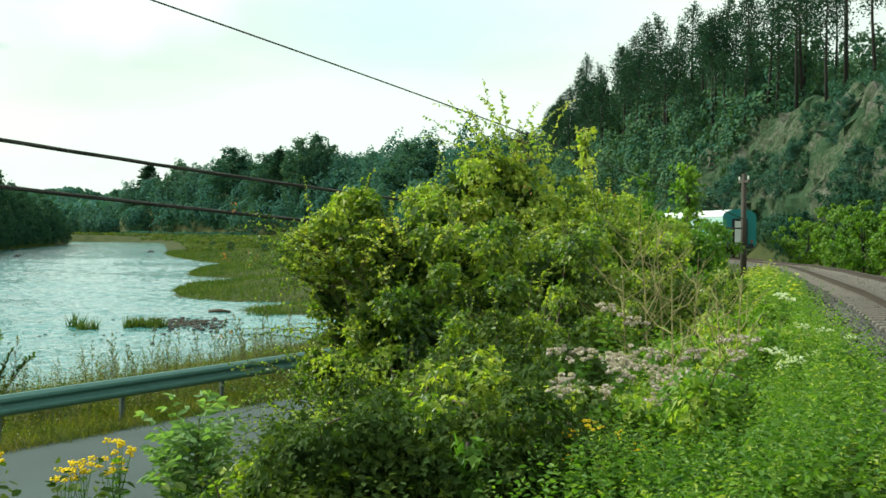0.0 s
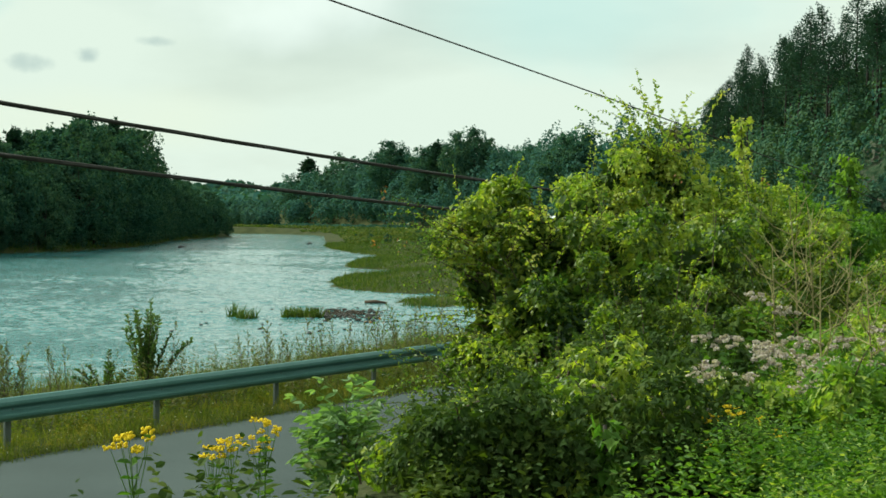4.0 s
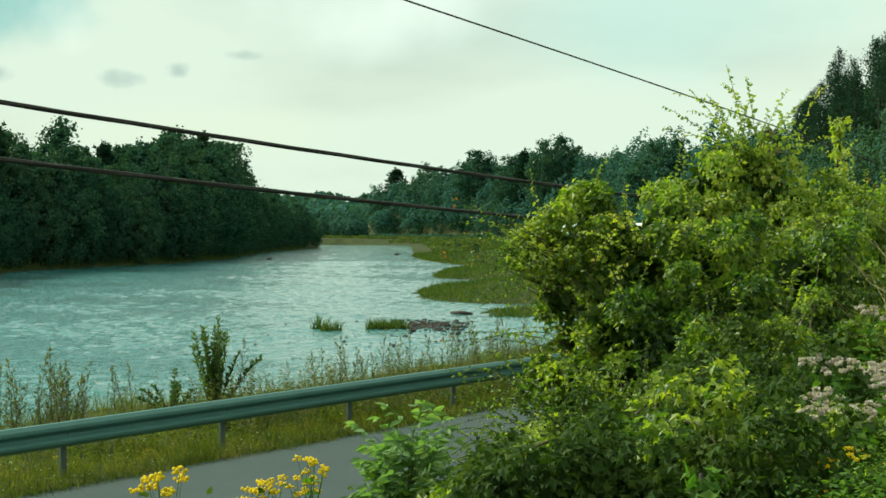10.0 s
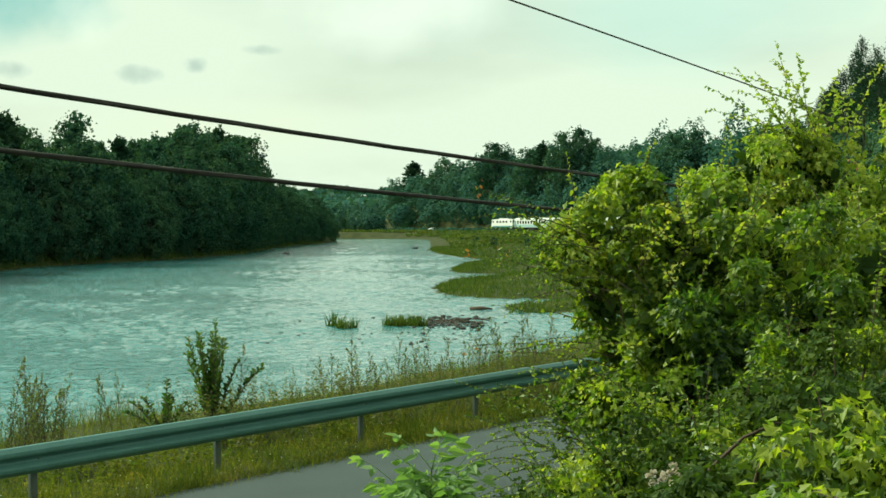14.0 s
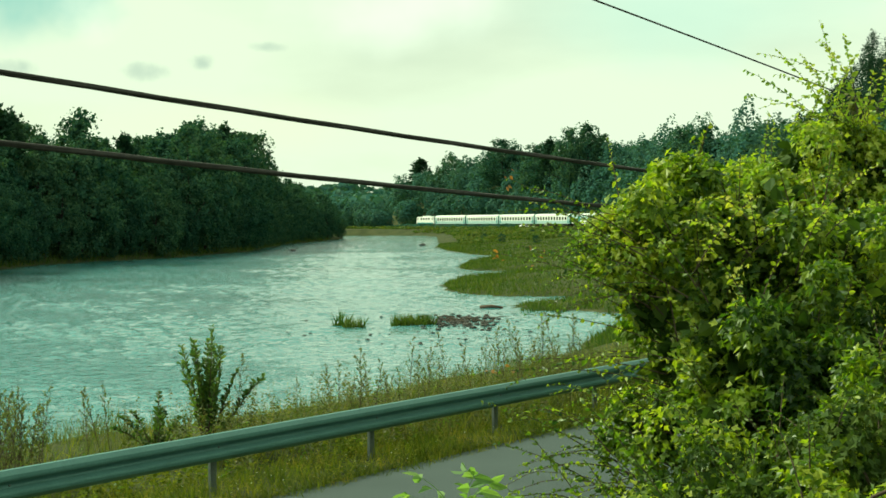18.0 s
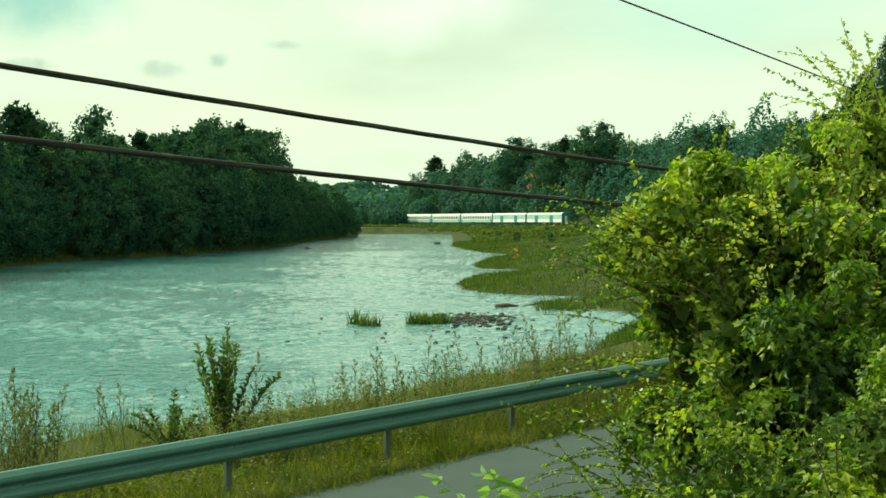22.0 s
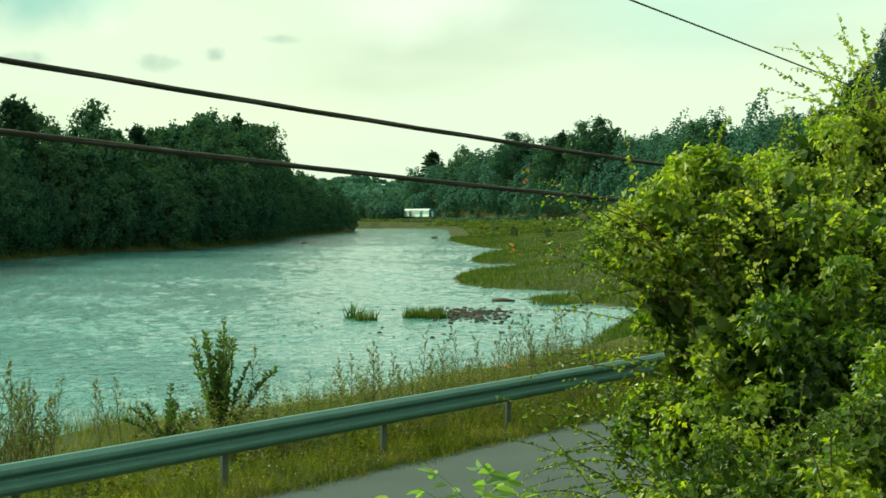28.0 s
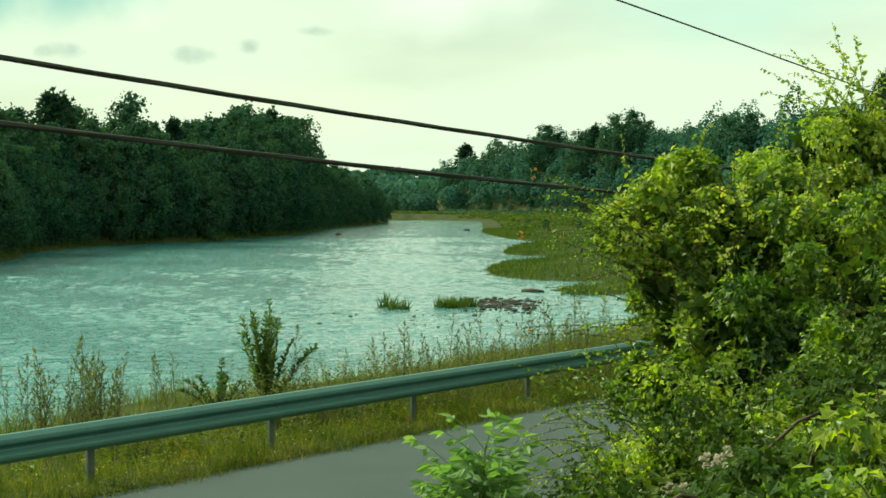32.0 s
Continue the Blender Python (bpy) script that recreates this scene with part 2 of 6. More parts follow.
# darker copy of the bush leaf: shade inside and under bushes, as colour
M["leaf_dark"] = leafy("shade_dark_leaf", [(0.1, (0.018, 0.038, 0.009)), (0.6, (0.044, 0.078, 0.017)), (1.0, (0.095, 0.128, 0.026))], 0.3, 0.65, 0.1, patch=2.0)
M["leaf_shrub"] = leafy("smooth_shrub_leaf", [(0.1, (0.025, 0.06, 0.018)), (0.6, (0.06, 0.11, 0.028)), (1.0, (0.14, 0.2, 0.05))], 0.35, 0.5, 0.3, patch=2.0)
M["hop"] = leafy("hop_cone", [(0.1, (0.3, 0.33, 0.07)), (1.0, (0.5, 0.48, 0.14))], 0.4, 0.8, 0.1, patch=3.0)
M["herb"] = leafy("pale_herb_leaf", [(0.1, (0.08, 0.115, 0.045)), (0.6, (0.135, 0.165, 0.07)), (1.0, (0.22, 0.2, 0.1))], 0.35, 0.8, 0.1, patch=2.0)
M["needle"] = leafy("pine_needle", [(0.1, (0.014, 0.04, 0.028)), (0.6, (0.026, 0.06, 0.038)), (1.0, (0.045, 0.085, 0.045))], 0.12, 0.9, 0.05, patch=0.3)
M["verge"] = leafy("verge_blade", [(0.1, (0.04, 0.07, 0.012)), (0.5, (0.095, 0.13, 0.02)), (0.85, (0.2, 0.2, 0.036)), (1.0, (0.28, 0.22, 0.06))], 0.35, 0.75, 0.1, patch=0.9)
M["grass"] = leafy("grass_blade", [(0.1, (0.06, 0.10, 0.02)), (0.5, (0.13, 0.19, 0.035)), (0.85, (0.24, 0.25, 0.065)), (1.0, (0.32, 0.27, 0.1))], 0.35, 0.6, patch=0.7)
M["meadow"] = leafy("meadow_blade", [(0.1, (0.026, 0.055, 0.012)), (0.5, (0.056, 0.098, 0.02)), (1.0, (0.14, 0.15, 0.036))], 0.35, 0.7, 0.1, patch=0.2)
M["weed_red"] = leafy("reddish_weed", [(0.1, (0.05, 0.08, 0.02)), (0.5, (0.09, 0.115, 0.032)), (1.0, (0.17, 0.15, 0.06))], 0.35, 0.7, patch=2.0)
M["yellow"] = noisy("yellow_flower", [(0.3, (0.65, 0.45, 0.01)), (0.7, (0.85, 0.65, 0.03))], 40, 0.8, 0.2)
M["pink"] = leafy("dusty_pink_flower", [(0.1, (0.28, 0.22, 0.22)), (0.6, (0.5, 0.43, 0.43)), (1.0, (0.7, 0.65, 0.64))], 0.2, 0.9, 0.1)
M["white"] = leafy("white_flower", [(0.1, (0.5, 0.55, 0.42)), (1.0, (0.66, 0.7, 0.58))], 0.25, 0.9, 0.1)
M["orange"] = leafy("orange_leaf", [(0.1, (0.22, 0.08, 0.03)), (1.0, (0.36, 0.19, 0.06))], 0.35)
M["coach_white"] = plain("cream_white_paint", (0.74, 0.76, 0.70), 0.35, 0.5, vary=0.1, scale=0.6)
M["coach_teal"] = plain("teal_paint", (0.03, 0.22, 0.22), 0.35, 0.5, vary=0.2, scale=0.6)
M["coach_pale"] = plain("pale_teal_paint", (0.36, 0.52, 0.5), 0.4, 0.5, vary=0.3, scale=1.2)
M["coach_roof"] = plain("pale_roof_paint", (0.62, 0.66, 0.62), 0.5, 0.4, vary=0.15, scale=0.8)
M["dark"] = plain("dark_underframe", (0.03, 0.032, 0.032), 0.7, 0.3)
M["glass"] = plain("dark_window_glass", (0.015, 0.02, 0.022), 0.08, 0.6, vary=0.1)
M["rubber"] = plain("black_rubber", (0.02, 0.02, 0.02), 0.8, 0.3)
M["car_white"] = plain("white_car_paint", (0.8, 0.8, 0.78), 0.25, 0.5, vary=0.05)
M["red"] = plain("red_lens", (0.4, 0.02, 0.02), 0.3, 0.5)


def water_material():
    m, n, l, b = material("river_water", 0.06, 0.5)
    b.inputs["IOR"].default_value = 1.4
    tc = n.new("ShaderNodeTexCoord")

    def wave(scale, stretch, rot, detail):
        mp = n.new("ShaderNodeMapping")
        mp.inputs["Scale"].default_value = stretch
        mp.inputs["Rotation"].default_value = (0, 0, rot)
        l.new(tc.outputs["Object"], mp.inputs["Vector"])
        w = n.new("ShaderNodeTexNoise")
        w.inputs["Scale"].default_value, w.inputs["Detail"].default_value = scale, detail
        l.new(mp.outputs["Vector"], w.inputs["Vector"])
        return w
    big = wave(0.06, (0.7, 0.8, 1), 0.2, 4)
    rip = wave(2.0, (1.3, 0.8, 1), 0.25, 3)
    fin = wave(6.0, (1.2, 0.8, 1), -0.2, 2)
    add = n.new("ShaderNodeMath")
    add.operation = "MULTIPLY_ADD"
    add.inputs[1].default_value = 0.25
    l.new(fin.outputs["Fac"], add.inputs[0])
    l.new(rip.outputs["Fac"], add.inputs[2])
    st = n.new("ShaderNodeMapRange")
    st.inputs["From Min"].default_value, st.inputs["From Max"].default_value = 0.35, 0.65
    st.inputs["To Min"].default_value, st.inputs["To Max"].default_value = 0.45, 1.0
    l.new(big.outputs["Fac"], st.inputs["Value"])
    bp = n.new("ShaderNodeBump")
    bp.inputs["Distance"].default_value = 0.3
    l.new(st.outputs["Result"], bp.inputs["Strength"])
    l.new(add.outputs[0], bp.inputs["Height"])
    l.new(bp.outputs["Normal"], b.inputs["Normal"])
    r = ramp(n, [(0.3, (0.034, 0.145, 0.15)), (0.7, (0.068, 0.205, 0.205))])
    l.new(big.outputs["Fac"], r.inputs["Fac"])
    l.new(r.outputs["Color"], b.inputs["Base Color"])
    return m


M["water"] = water_material()


# ---- plan: lines of road, track and river ----
def smooth_line(pts, step):
    p = np.array(pts, float)
    d = np.concatenate([[0], np.cumsum(np.linalg.norm(np.diff(p, axis=0), axis=1))])
    n = int(d[-1] / step)
    s = np.linspace(0, d[-1], n)
    q = np.stack([np.interp(s, d, p[:, i]) for i in range(p.shape[1])], 1)
    k = max(3, int(14 / step) | 1)
    pad = k // 2
    ker = np.ones(k) / k
    for _ in range(2):
        e = np.concatenate([2 * q[0] - q[1:pad + 1][::-1], q, 2 * q[-1] - q[-pad - 1:-1][::-1]])
        q = np.stack([np.convolve(e[:, i], ker, "valid") for i in range(q.shape[1])], 1)
    return q


U = np.array([0.565, 0.825])
U = U / np.linalg.norm(U)
N = np.array([U[1], -U[0]])
P0 = np.array([-5.4, 16.2])
TRACK = smooth_line([(-17.9, -60), (-6.5, -30), (4.95, 0), (22.1, 45), (35.8, 81), (40.4, 93), (46, 120), (49, 150), (50, 200), (49, 300), (45, 390),
                     (38, 453), (25, 487), (6.7, 528), (-12, 568), (-40, 628), (-140, 842)], 1.0)
ROAD = smooth_line([tuple(P0 + 4 * N - 80 * U), tuple(P0 + 4 * N), tuple(P0 + 4 * N + 22 * U), (20, 50), (24.5, 66), (29, 85), (34, 120), (36, 160),
                    (37, 220), (36.5, 300), (34.5, 390), (31, 425), (22, 462), (9.8, 490), (-10.6, 537), (-30, 582), (-150, 840)], 1.0)
TRACK_Z = ([0, 20, 50, 95, 320], [4.3, 4.2, 3.75, 2.9, 2.3])
RIGHT_BANK = [(-60, -66), (-20, -41), (0, -27), (21, -12.8), (38, -3), (50, 1.5), (60, 4), (70, 5.6), (80, 8), (87, 10), (91, 7.5), (94, 3.6), (97.5, 3.0),
              (100.5, 4.2), (104, 9.5), (107, 8.5), (109, 2.6), (113, -0.4), (119, -1.6), (128, -2.1), (134, -1.8), (144, -0.4), (151, 4.5), (156, 8), (161, 4), (166, -0.2), (174, -0.9), (186, -0.4), (202, 0.6),
              (214, 3.4), (226, 4.0), (238, 0.6), (272, -3.6), (300, -5.6), (330, -5.6), (400, -7.0), (476, -8.5), (505, -14), (520, -24), (530, -60), (550, -400)]
LEFT_BANK = [(-60, -70), (0, -62), (50, -56), (100, -50), (137, -51), (150, -50), (172, -56), (198, -56), (216, -52), (233, -45), (276, -39.5), (346, -41.5), (382, -40), (447, -34.3), (456, -40), (470, -70), (490, -400)]


def nearest(line, x, y):
    """Signed distance to the right of a line, and the row of the nearest point on it."""
    tg = np.gradient(line, axis=0)
    tg /= np.linalg.norm(tg, axis=1)[:, None]
    best = np.full(x.shape, 1e18)
    idx = np.zeros(x.shape, int)
    for i in range(0, len(line), 3):
        d = (x - line[i, 0]) ** 2 + (y - line[i, 1]) ** 2
        m = d < best
        best[m], idx[m] = d[m], i
    dx, dy = x - line[idx, 0], y - line[idx, 1]
    along = dx * tg[idx, 0] + dy * tg[idx, 1]
    side = dx * tg[idx, 1] - dy * tg[idx, 0]
    ends = ((idx == 0) | (idx >= len(line) - 3)) & (np.abs(along) > 6)
    return np.where(ends, np.sign(side) * np.sqrt(best), side), idx


def wobble(x, y, scale, seed):
    a = np.sin(x / scale + seed) * np.cos(y / scale * 1.3 + 2 * seed) + 0.5 * np.sin(x / scale * 2.3 + y / scale * 1.7 + seed * 3)
    return a / 1.5


def sstep(a, b, v):
    t = np.clip((v - a) / (b - a), 0, 1)
    return t * t * (3 - 2 * t)


def ground_z(x, y):
    x, y = np.asarray(x, float), np.asarray(y, float)
    rb = np.interp(y, *np.array(RIGHT_BANK).T)
    lb = np.interp(y, *np.array(LEFT_BANK).T)
    do, ri = nearest(ROAD, x, y)
    dt, ki = nearest(TRACK, x, y)
    ky = TRACK[ki, 1]
    edge = 0.5 * wobble(x, y, 2.3, 1.0)
    slope = np.interp(y, [40, 62, 90, 300, 480], [0.42, 0.22, 0.10, 0.07, 0.2])
    zr = np.clip((x - rb + edge) * slope, -1.2, 2.1) + 0.12 * wobble(x, y, 5, 3) * (x > rb + 2)
    zl = np.clip((lb - x + edge) * 0.3, -1.2, 1.5)
    z = np.maximum(zr, zl)
    # road bed
    bed = 2.15 - np.maximum(0, np.abs(do) - 4.6) * 0.35
    z = np.maximum(z, bed)
    z = np.where(np.abs(do) < 4.2, 2.15, z)
    # embankment that carries the track, with a broad shoulder in its first part
    rel_x, rel_y = x - P0[0], y - P0[1]
    q = rel_x * N[0] + rel_y * N[1]
    s = rel_x * U[0] + rel_y * U[1]
    top = np.interp(ky, TRACK_Z[0], TRACK_Z[1])
    shoulder = 2.15 + sstep(7.4, 11.6, q) * 1.75 * (1 - 0.45 * sstep(20, 60, s))
    shoulder = shoulder + 0.12 * wobble(x, y, 1.7, 5) * sstep(7.6, 9.5, q)
    near = (y < 75) & (dt < 1.5) & (do > 3.4)
    z = np.where(near, np.maximum(z, shoulder), z)
    emb = top - np.maximum(0, np.abs(dt) - 2.4) * 0.5
    z = np.maximum(z, emb)
    z = np.where(np.abs(dt) < 2.4, top, z)
    # wooded slope beyond the track
    crest = np.interp(ky, [-50, 40, 70, 100, 120, 150, 180, 230, 265, 290, 320, 400, 500, 585, 650], [6, 8, 11, 15, 16, 17, 18, 19.5, 20.5, 18.5, 14, 12.5, 17.5, 17.5, 4])
    rise = np.interp(ky, [0, 80, 110, 200, 300, 480], [0.5, 1.2, 1.7, 1.3, 1.0, 0.9])
    start = np.interp(ky, [0, 60, 110, 300], [22, 13, 8.5, 8])
    hill = np.clip((dt - start) * rise, 0, crest)
    hill = crest * sstep(0, 1, hill / crest) * 0.55 + hill * 0.45
    hill = hill * (1 + 0.05 * wobble(x, y, 19, 2)) + 0.02 * np.maximum(0, dt - 40)
    z = np.where(dt > start, z + hill + 0.9 * wobble(x, y, 4.5, 4) * sstep(2, 10, dt - start), z)
    # rising land far off and behind the left bank
    r = np.hypot(x, y)
    far = sstep(850, 1700, r) * (19 + 7 * wobble(x, y, 230, 1))
    z = np.where(dt < 8, z + far, np.maximum(z, z * 0.6 + far))
    return z


def gz(x, y):
    return float(ground_z(np.array([x]), np.array([y]))[0])


# ---- building helpers ----
def mesh_of(name, verts, faces, mats, smooth=False, index=None):
    me = bpy.data.meshes.new(name)
    me.from_pydata([tuple(v) for v in verts] if not isinstance(verts, np.ndarray) else verts.tolist(), [], faces if not isinstance(faces, np.ndarray) else faces.tolist())
    for m in (mats if isinstance(mats, (list, tuple)) else [mats]):
        me.materials.append(m)
    if index is not None:
        me.polygons.foreach_set("material_index", index)
    if smooth:
        me.polygons.foreach_set("use_smooth", [True] * len(me.polygons))
    me.update()
    return me


def part(name, data, parent, label="", m=None):
    ob = new(name, data)
    ob.parent = parent
    if m is not None:
        ob.matrix_basis = m
    return tagged(ob, label)


def thing(name, label, category, group="", kind="", m=None):
    ob = new(name)
    ob.empty_display_size = 0.2
    if m is not None:
        ob.matrix_basis = m
    return tagged(ob, label, category, group, kind)


def from_bm(name, bm, mat, smooth=False):
    me = bpy.data.meshes.new(name)
    bm.to_mesh(me)
    bm.free()
    for m in (mat if isinstance(mat, (list, tuple)) else [mat]):
        me.materials.append(m)
    if smooth:
        me.polygons.foreach_set("use_smooth", [True] * len(me.polygons))
    return me


def box(sx, sy, sz, bevel=0.0, at=(0, 0, 0), bm=None):
    bm = bm or bmesh.new()
    r = bmesh.ops.create_cube(bm, size=1.0, matrix=Matrix.Translation(at) @ Matrix.Diagonal((sx, sy, sz, 1)))
    if bevel:
        ed = {e for v in r["verts"] for e in v.link_edges}
        bmesh.ops.bevel(bm, geom=list(ed), offset=bevel, segments=2, affect="EDGES", profile=0.5)
    return bm


def tube(paths, sides=6):
    """Verts and faces of tapered tubes; each path is a list of (x, y, z, radius)."""
    V, F = [], []
    for path in paths:
        p = np.array(path, float)
        base = len(V)
        n = len(p)
        for i in range(n):
            d = p[min(i + 1, n - 1), :3] - p[max(i - 1, 0), :3]
            d = d / (np.linalg.norm(d) + 1e-9)
            a = np.cross(d, (0.31, 0.9, 0.3))
            a /= np.linalg.norm(a) + 1e-9
            b = np.cross(d, a)
            for k in range(sides):
                w = 2 * math.pi * k / sides
                V.append(p[i, :3] + p[i, 3] * (a * math.cos(w) + b * math.sin(w)))
        for i in range(n - 1):
            for k in range(sides):
                k2 = (k + 1) % sides
                F.append((base + i * sides + k, base + i * sides + k2, base + (i + 1) * sides + k2, base + (i + 1) * sides + k))
        F.append(tuple(base + (n - 1) * sides + k for k in range(sides)))
        F.append(tuple(base + k for k in reversed(range(sides))))
    return V, F


LEAF = np.array([(0, 0, 0), (-0.30, 0.30, 0.07), (-0.24, 0.68, 0.04), (0, 1, -0.10), (0.24, 0.68, 0.04), (0.30, 0.30, 0.07)])
LOBED = np.array([(0, 0, 0), (-0.40, 0.52, 0.08), (-0.17, 0.56, 0.03), (0, 1, -0.12), (0.17, 0.56, 0.03), (0.40, 0.52, 0.08)])
LEAF_F = np.array([(0, 1, 2), (0, 2, 3), (0, 3, 4), (0, 4, 5)])
SPRAY = np.array([(0, 0, 0), (-0.42, 0.35, 0.12), (-0.1, 0.55, 0), (-0.22, 1.0, -0.1), (0.16, 0.62, 0.05), (0.45, 0.7, 0.1), (0.2, 0.2, 0)])
SPRAY_F = np.array([(0, 1, 2), (2, 3, 4), (0, 2, 4), (0, 4, 6), (4, 5, 6)])
QUAD = np.array([(-0.4, 0, 0), (0.35, 0.1, 0.08), (0.5, 0.8, 0), (-0.25, 1.0, -0.1)])
QUAD_F = np.array([(0, 1, 2), (0, 2, 3)])
BLADE = np.array([(-0.5, 0, 0), (0.5, 0, 0), (0.0, 1.0, 0.25)])
BLADE_F = np.array([(0, 1, 2)])


def unit(v):
    return v / (np.linalg.norm(v, axis=-1, keepdims=True) + 1e-9)


def leaves(C, F, S, tpl, tri, rng, flat=0.6, width=1.0):
    """Leaf verts and faces at C along F, sizes S; flat: how far their faces look up."""
    n = len(C)
    F = unit(F)
    up = rng.normal(size=(n, 3)) * (1 - flat) + np.array((0, 0, 1.0)) * flat
    R = unit(np.cross(F, up))
    Nn = np.cross(R, F)
    S = np.asarray(S)[:, None, None]
    V = C[:, None, :] + S * (tpl[None, :, 0:1] * R[:, None, :] * width + tpl[None, :, 1:2] * F[:, None, :] + tpl[None, :, 2:3] * Nn[:, None, :])
    k = len(tpl)
    faces = (tri[None, :, :] + (np.arange(n) * k)[:, None, None]).reshape(-1, 3)
    return V.reshape(-1, 3), faces


def leaf_mesh(name, C, F, S, mat, rng, tpl=LEAF, tri=LEAF_F, flat=0.6, width=1.0):
    V, f = leaves(np.asarray(C, float), np.asarray(F, float), S, tpl, tri, rng, flat, width)
    return mesh_of(name, V, f, mat)


def facing(name, P, D, S, mat, rng, tpl=QUAD, tri=QUAD_F, loose=0.35):
    """Leaves whose faces look along D, as on the outside of a clump."""
    n = len(P)
    Nn = unit(D + rng.normal(size=(n, 3)) * loose)
    F = unit(np.cross(Nn, rng.normal(size=(n, 3))) + np.array((0, 0, -0.3)))
    R = unit(np.cross(F, Nn))
    S = np.asarray(S)[:, None, None]
    V = P[:, None, :] + S * (tpl[None, :, 0:1] * R[:, None, :] + (tpl[None, :, 1:2] - 0.5) * F[:, None, :] + tpl[None, :, 2:3] * Nn[:, None, :])
    f = (tri[None, :, :] + (np.arange(n) * len(tpl))[:, None, None]).reshape(-1, 3)
    return mesh_of(name, V.reshape(-1, 3), f, mat)


def joined(a, b):
    return np.concatenate([a[0], b[0]]), np.concatenate([a[1], b[1] + len(a[0])])


# ---- ground, water, road ----
def axis(stops):
    out = []
    for (a, st), (b, _) in zip(stops, stops[1:]):
        n = max(1, int(round((b - a) / st)))
        out += list(np.linspace(a, b, n, endpoint=False))
    return np.array(out + [stops[-1][0]])


def build_ground():
    xs = axis([(-2600, 160), (-600, 40), (-120, 4), (-40, 1.0), (-14, 0.7), (24, 1.2), (110, 6), (260, 30), (700, 160), (2600, 1)])
    ys = axis([(-500, 40), (-60, 3), (-8, 0.7), (46, 1.2), (130, 3), (330, 6), (700, 30), (1200, 120), (3600, 1)])
    gx, gy = np.meshgrid(xs, ys)
    z = ground_z(gx.ravel(), gy.ravel())
    V = np.stack([gx.ravel(), gy.ravel(), z], 1)
    nx, ny = len(xs), len(ys)
    i = (np.arange(ny - 1)[:, None] * nx + np.arange(nx - 1)[None, :]).ravel()
    F = np.stack([i, i + 1, i + nx + 1, i + nx], 1)
    tagged(new("ground", mesh_of("ground", V, F, M["ground"], True)), "grassy earth of the river valley and its slopes", "ground", kind="structure")


def strip(line, offsets, zs, rows=None):
    """A ribbon along a line: offsets to the right and heights across it."""
    tg = np.gradient(line, axis=0)
    tg /= np.linalg.norm(tg, axis=1)[:, None]
    nr = np.stack([tg[:, 1], -tg[:, 0]], 1)
    V, F = [], []
    k = len(offsets)
    for i in range(len(line)):
        for o, z in zip(offsets, zs):
            zz = z if not callable(z) else z(line[i])
            V.append((line[i, 0] + nr[i, 0] * o, line[i, 1] + nr[i, 1] * o, zz))
    for i in range(len(line) - 1):
        for j in range(k - 1):
            F.append((i * k + j, i * k + j + 1, (i + 1) * k + j + 1, (i + 1) * k + j))
    return V, F


def build_road():
    line = ROAD[:-200]
    V, F = strip(line, [-3.25, -3.2, -1.6, 0, 1.6, 3.2, 3.25], [2.1, 2.19, 2.21, 2.225, 2.21, 2.19, 2.1])
    tagged(new("road", mesh_of("road", V, F, M["asphalt"], False)), "narrow grey asphalt road beside the river", "road", kind="structure")


def build_water():
    """One sheet: choppy ripples on the reach that the eye can follow, plain beyond."""
    g = np.random.default_rng(3)
    xs = axis([(-700, 90), (-72, 0.5), (-36, 0.24), (14, 11), (80, 1)])
    ys = axis([(-120, 30), (24, 0.2), (70, 0.3), (110, 0.45), (150, 0.9), (260, 2.5), (560, 40), (720, 1)])
    gx, gy = np.meshgrid(xs, ys)
    x, y = gx.ravel(), gy.ravel()
    patch = np.clip(0.8 + 0.45 * wobble(x * 0.6, y, 11, 1) + 0.35 * wobble(x, y, 4.7, 7), 0.15, 1.5)
    z = np.zeros_like(x)
    for i in range(28):
        wl_ = g.uniform(0.9, 1.7) if i < 22 else g.uniform(1.7, 3.0)
        a = g.normal() * 1.3 + 1.7
        ph = g.uniform(0, 6.28) + 1.6 * wobble(x, y, 3.1 + 0.2 * i, i)
        z += 0.0065 * wl_ ** 0.5 * np.sin((x * math.cos(a) + y * math.sin(a)) * 6.283 / wl_ + ph)
    z = z * patch
    z = np.sign(z) * np.abs(z) ** 1.15 * 1.5
    inner = (x > -72) & (x < 14) & (y > 24) & (y < 400)
    V = np.stack([x, y, np.where(inner, z, 0)], 1)
    nx, ny = len(xs), len(ys)
    i = (np.arange(ny - 1)[:, None] * nx + np.arange(nx - 1)[None, :]).ravel()
    F = np.stack([i, i + 1, i + nx + 1, i + nx], 1)
    ob = new("water", mesh_of("water", V, F, M["water"], True))
    return tagged(ob, "rippled teal river water reflecting the bright sky", "river", kind="structure")


def build_revetment():
    """Stone slope between the far road and the river."""
    line = ROAD[(ROAD[:, 1] > 420) & (ROAD[:, 1] < 700)]
    V, F = strip(line, [-4.2, -4.4, -6.5, -9.0, -12.0], [2.26, 2.34, 1.8, 0.95, -0.15])
    tagged(new("revetment", mesh_of("revetment", V, F, M["rock"])), "dark overgrown stone slope that carries the road along the river", "embankment", kind="structure")


build_ground()
build_road()
build_revetment()
WATER = build_water()


# ---- track ----
def track_z(p):
    return float(np.interp(p[1], *TRACK_Z))


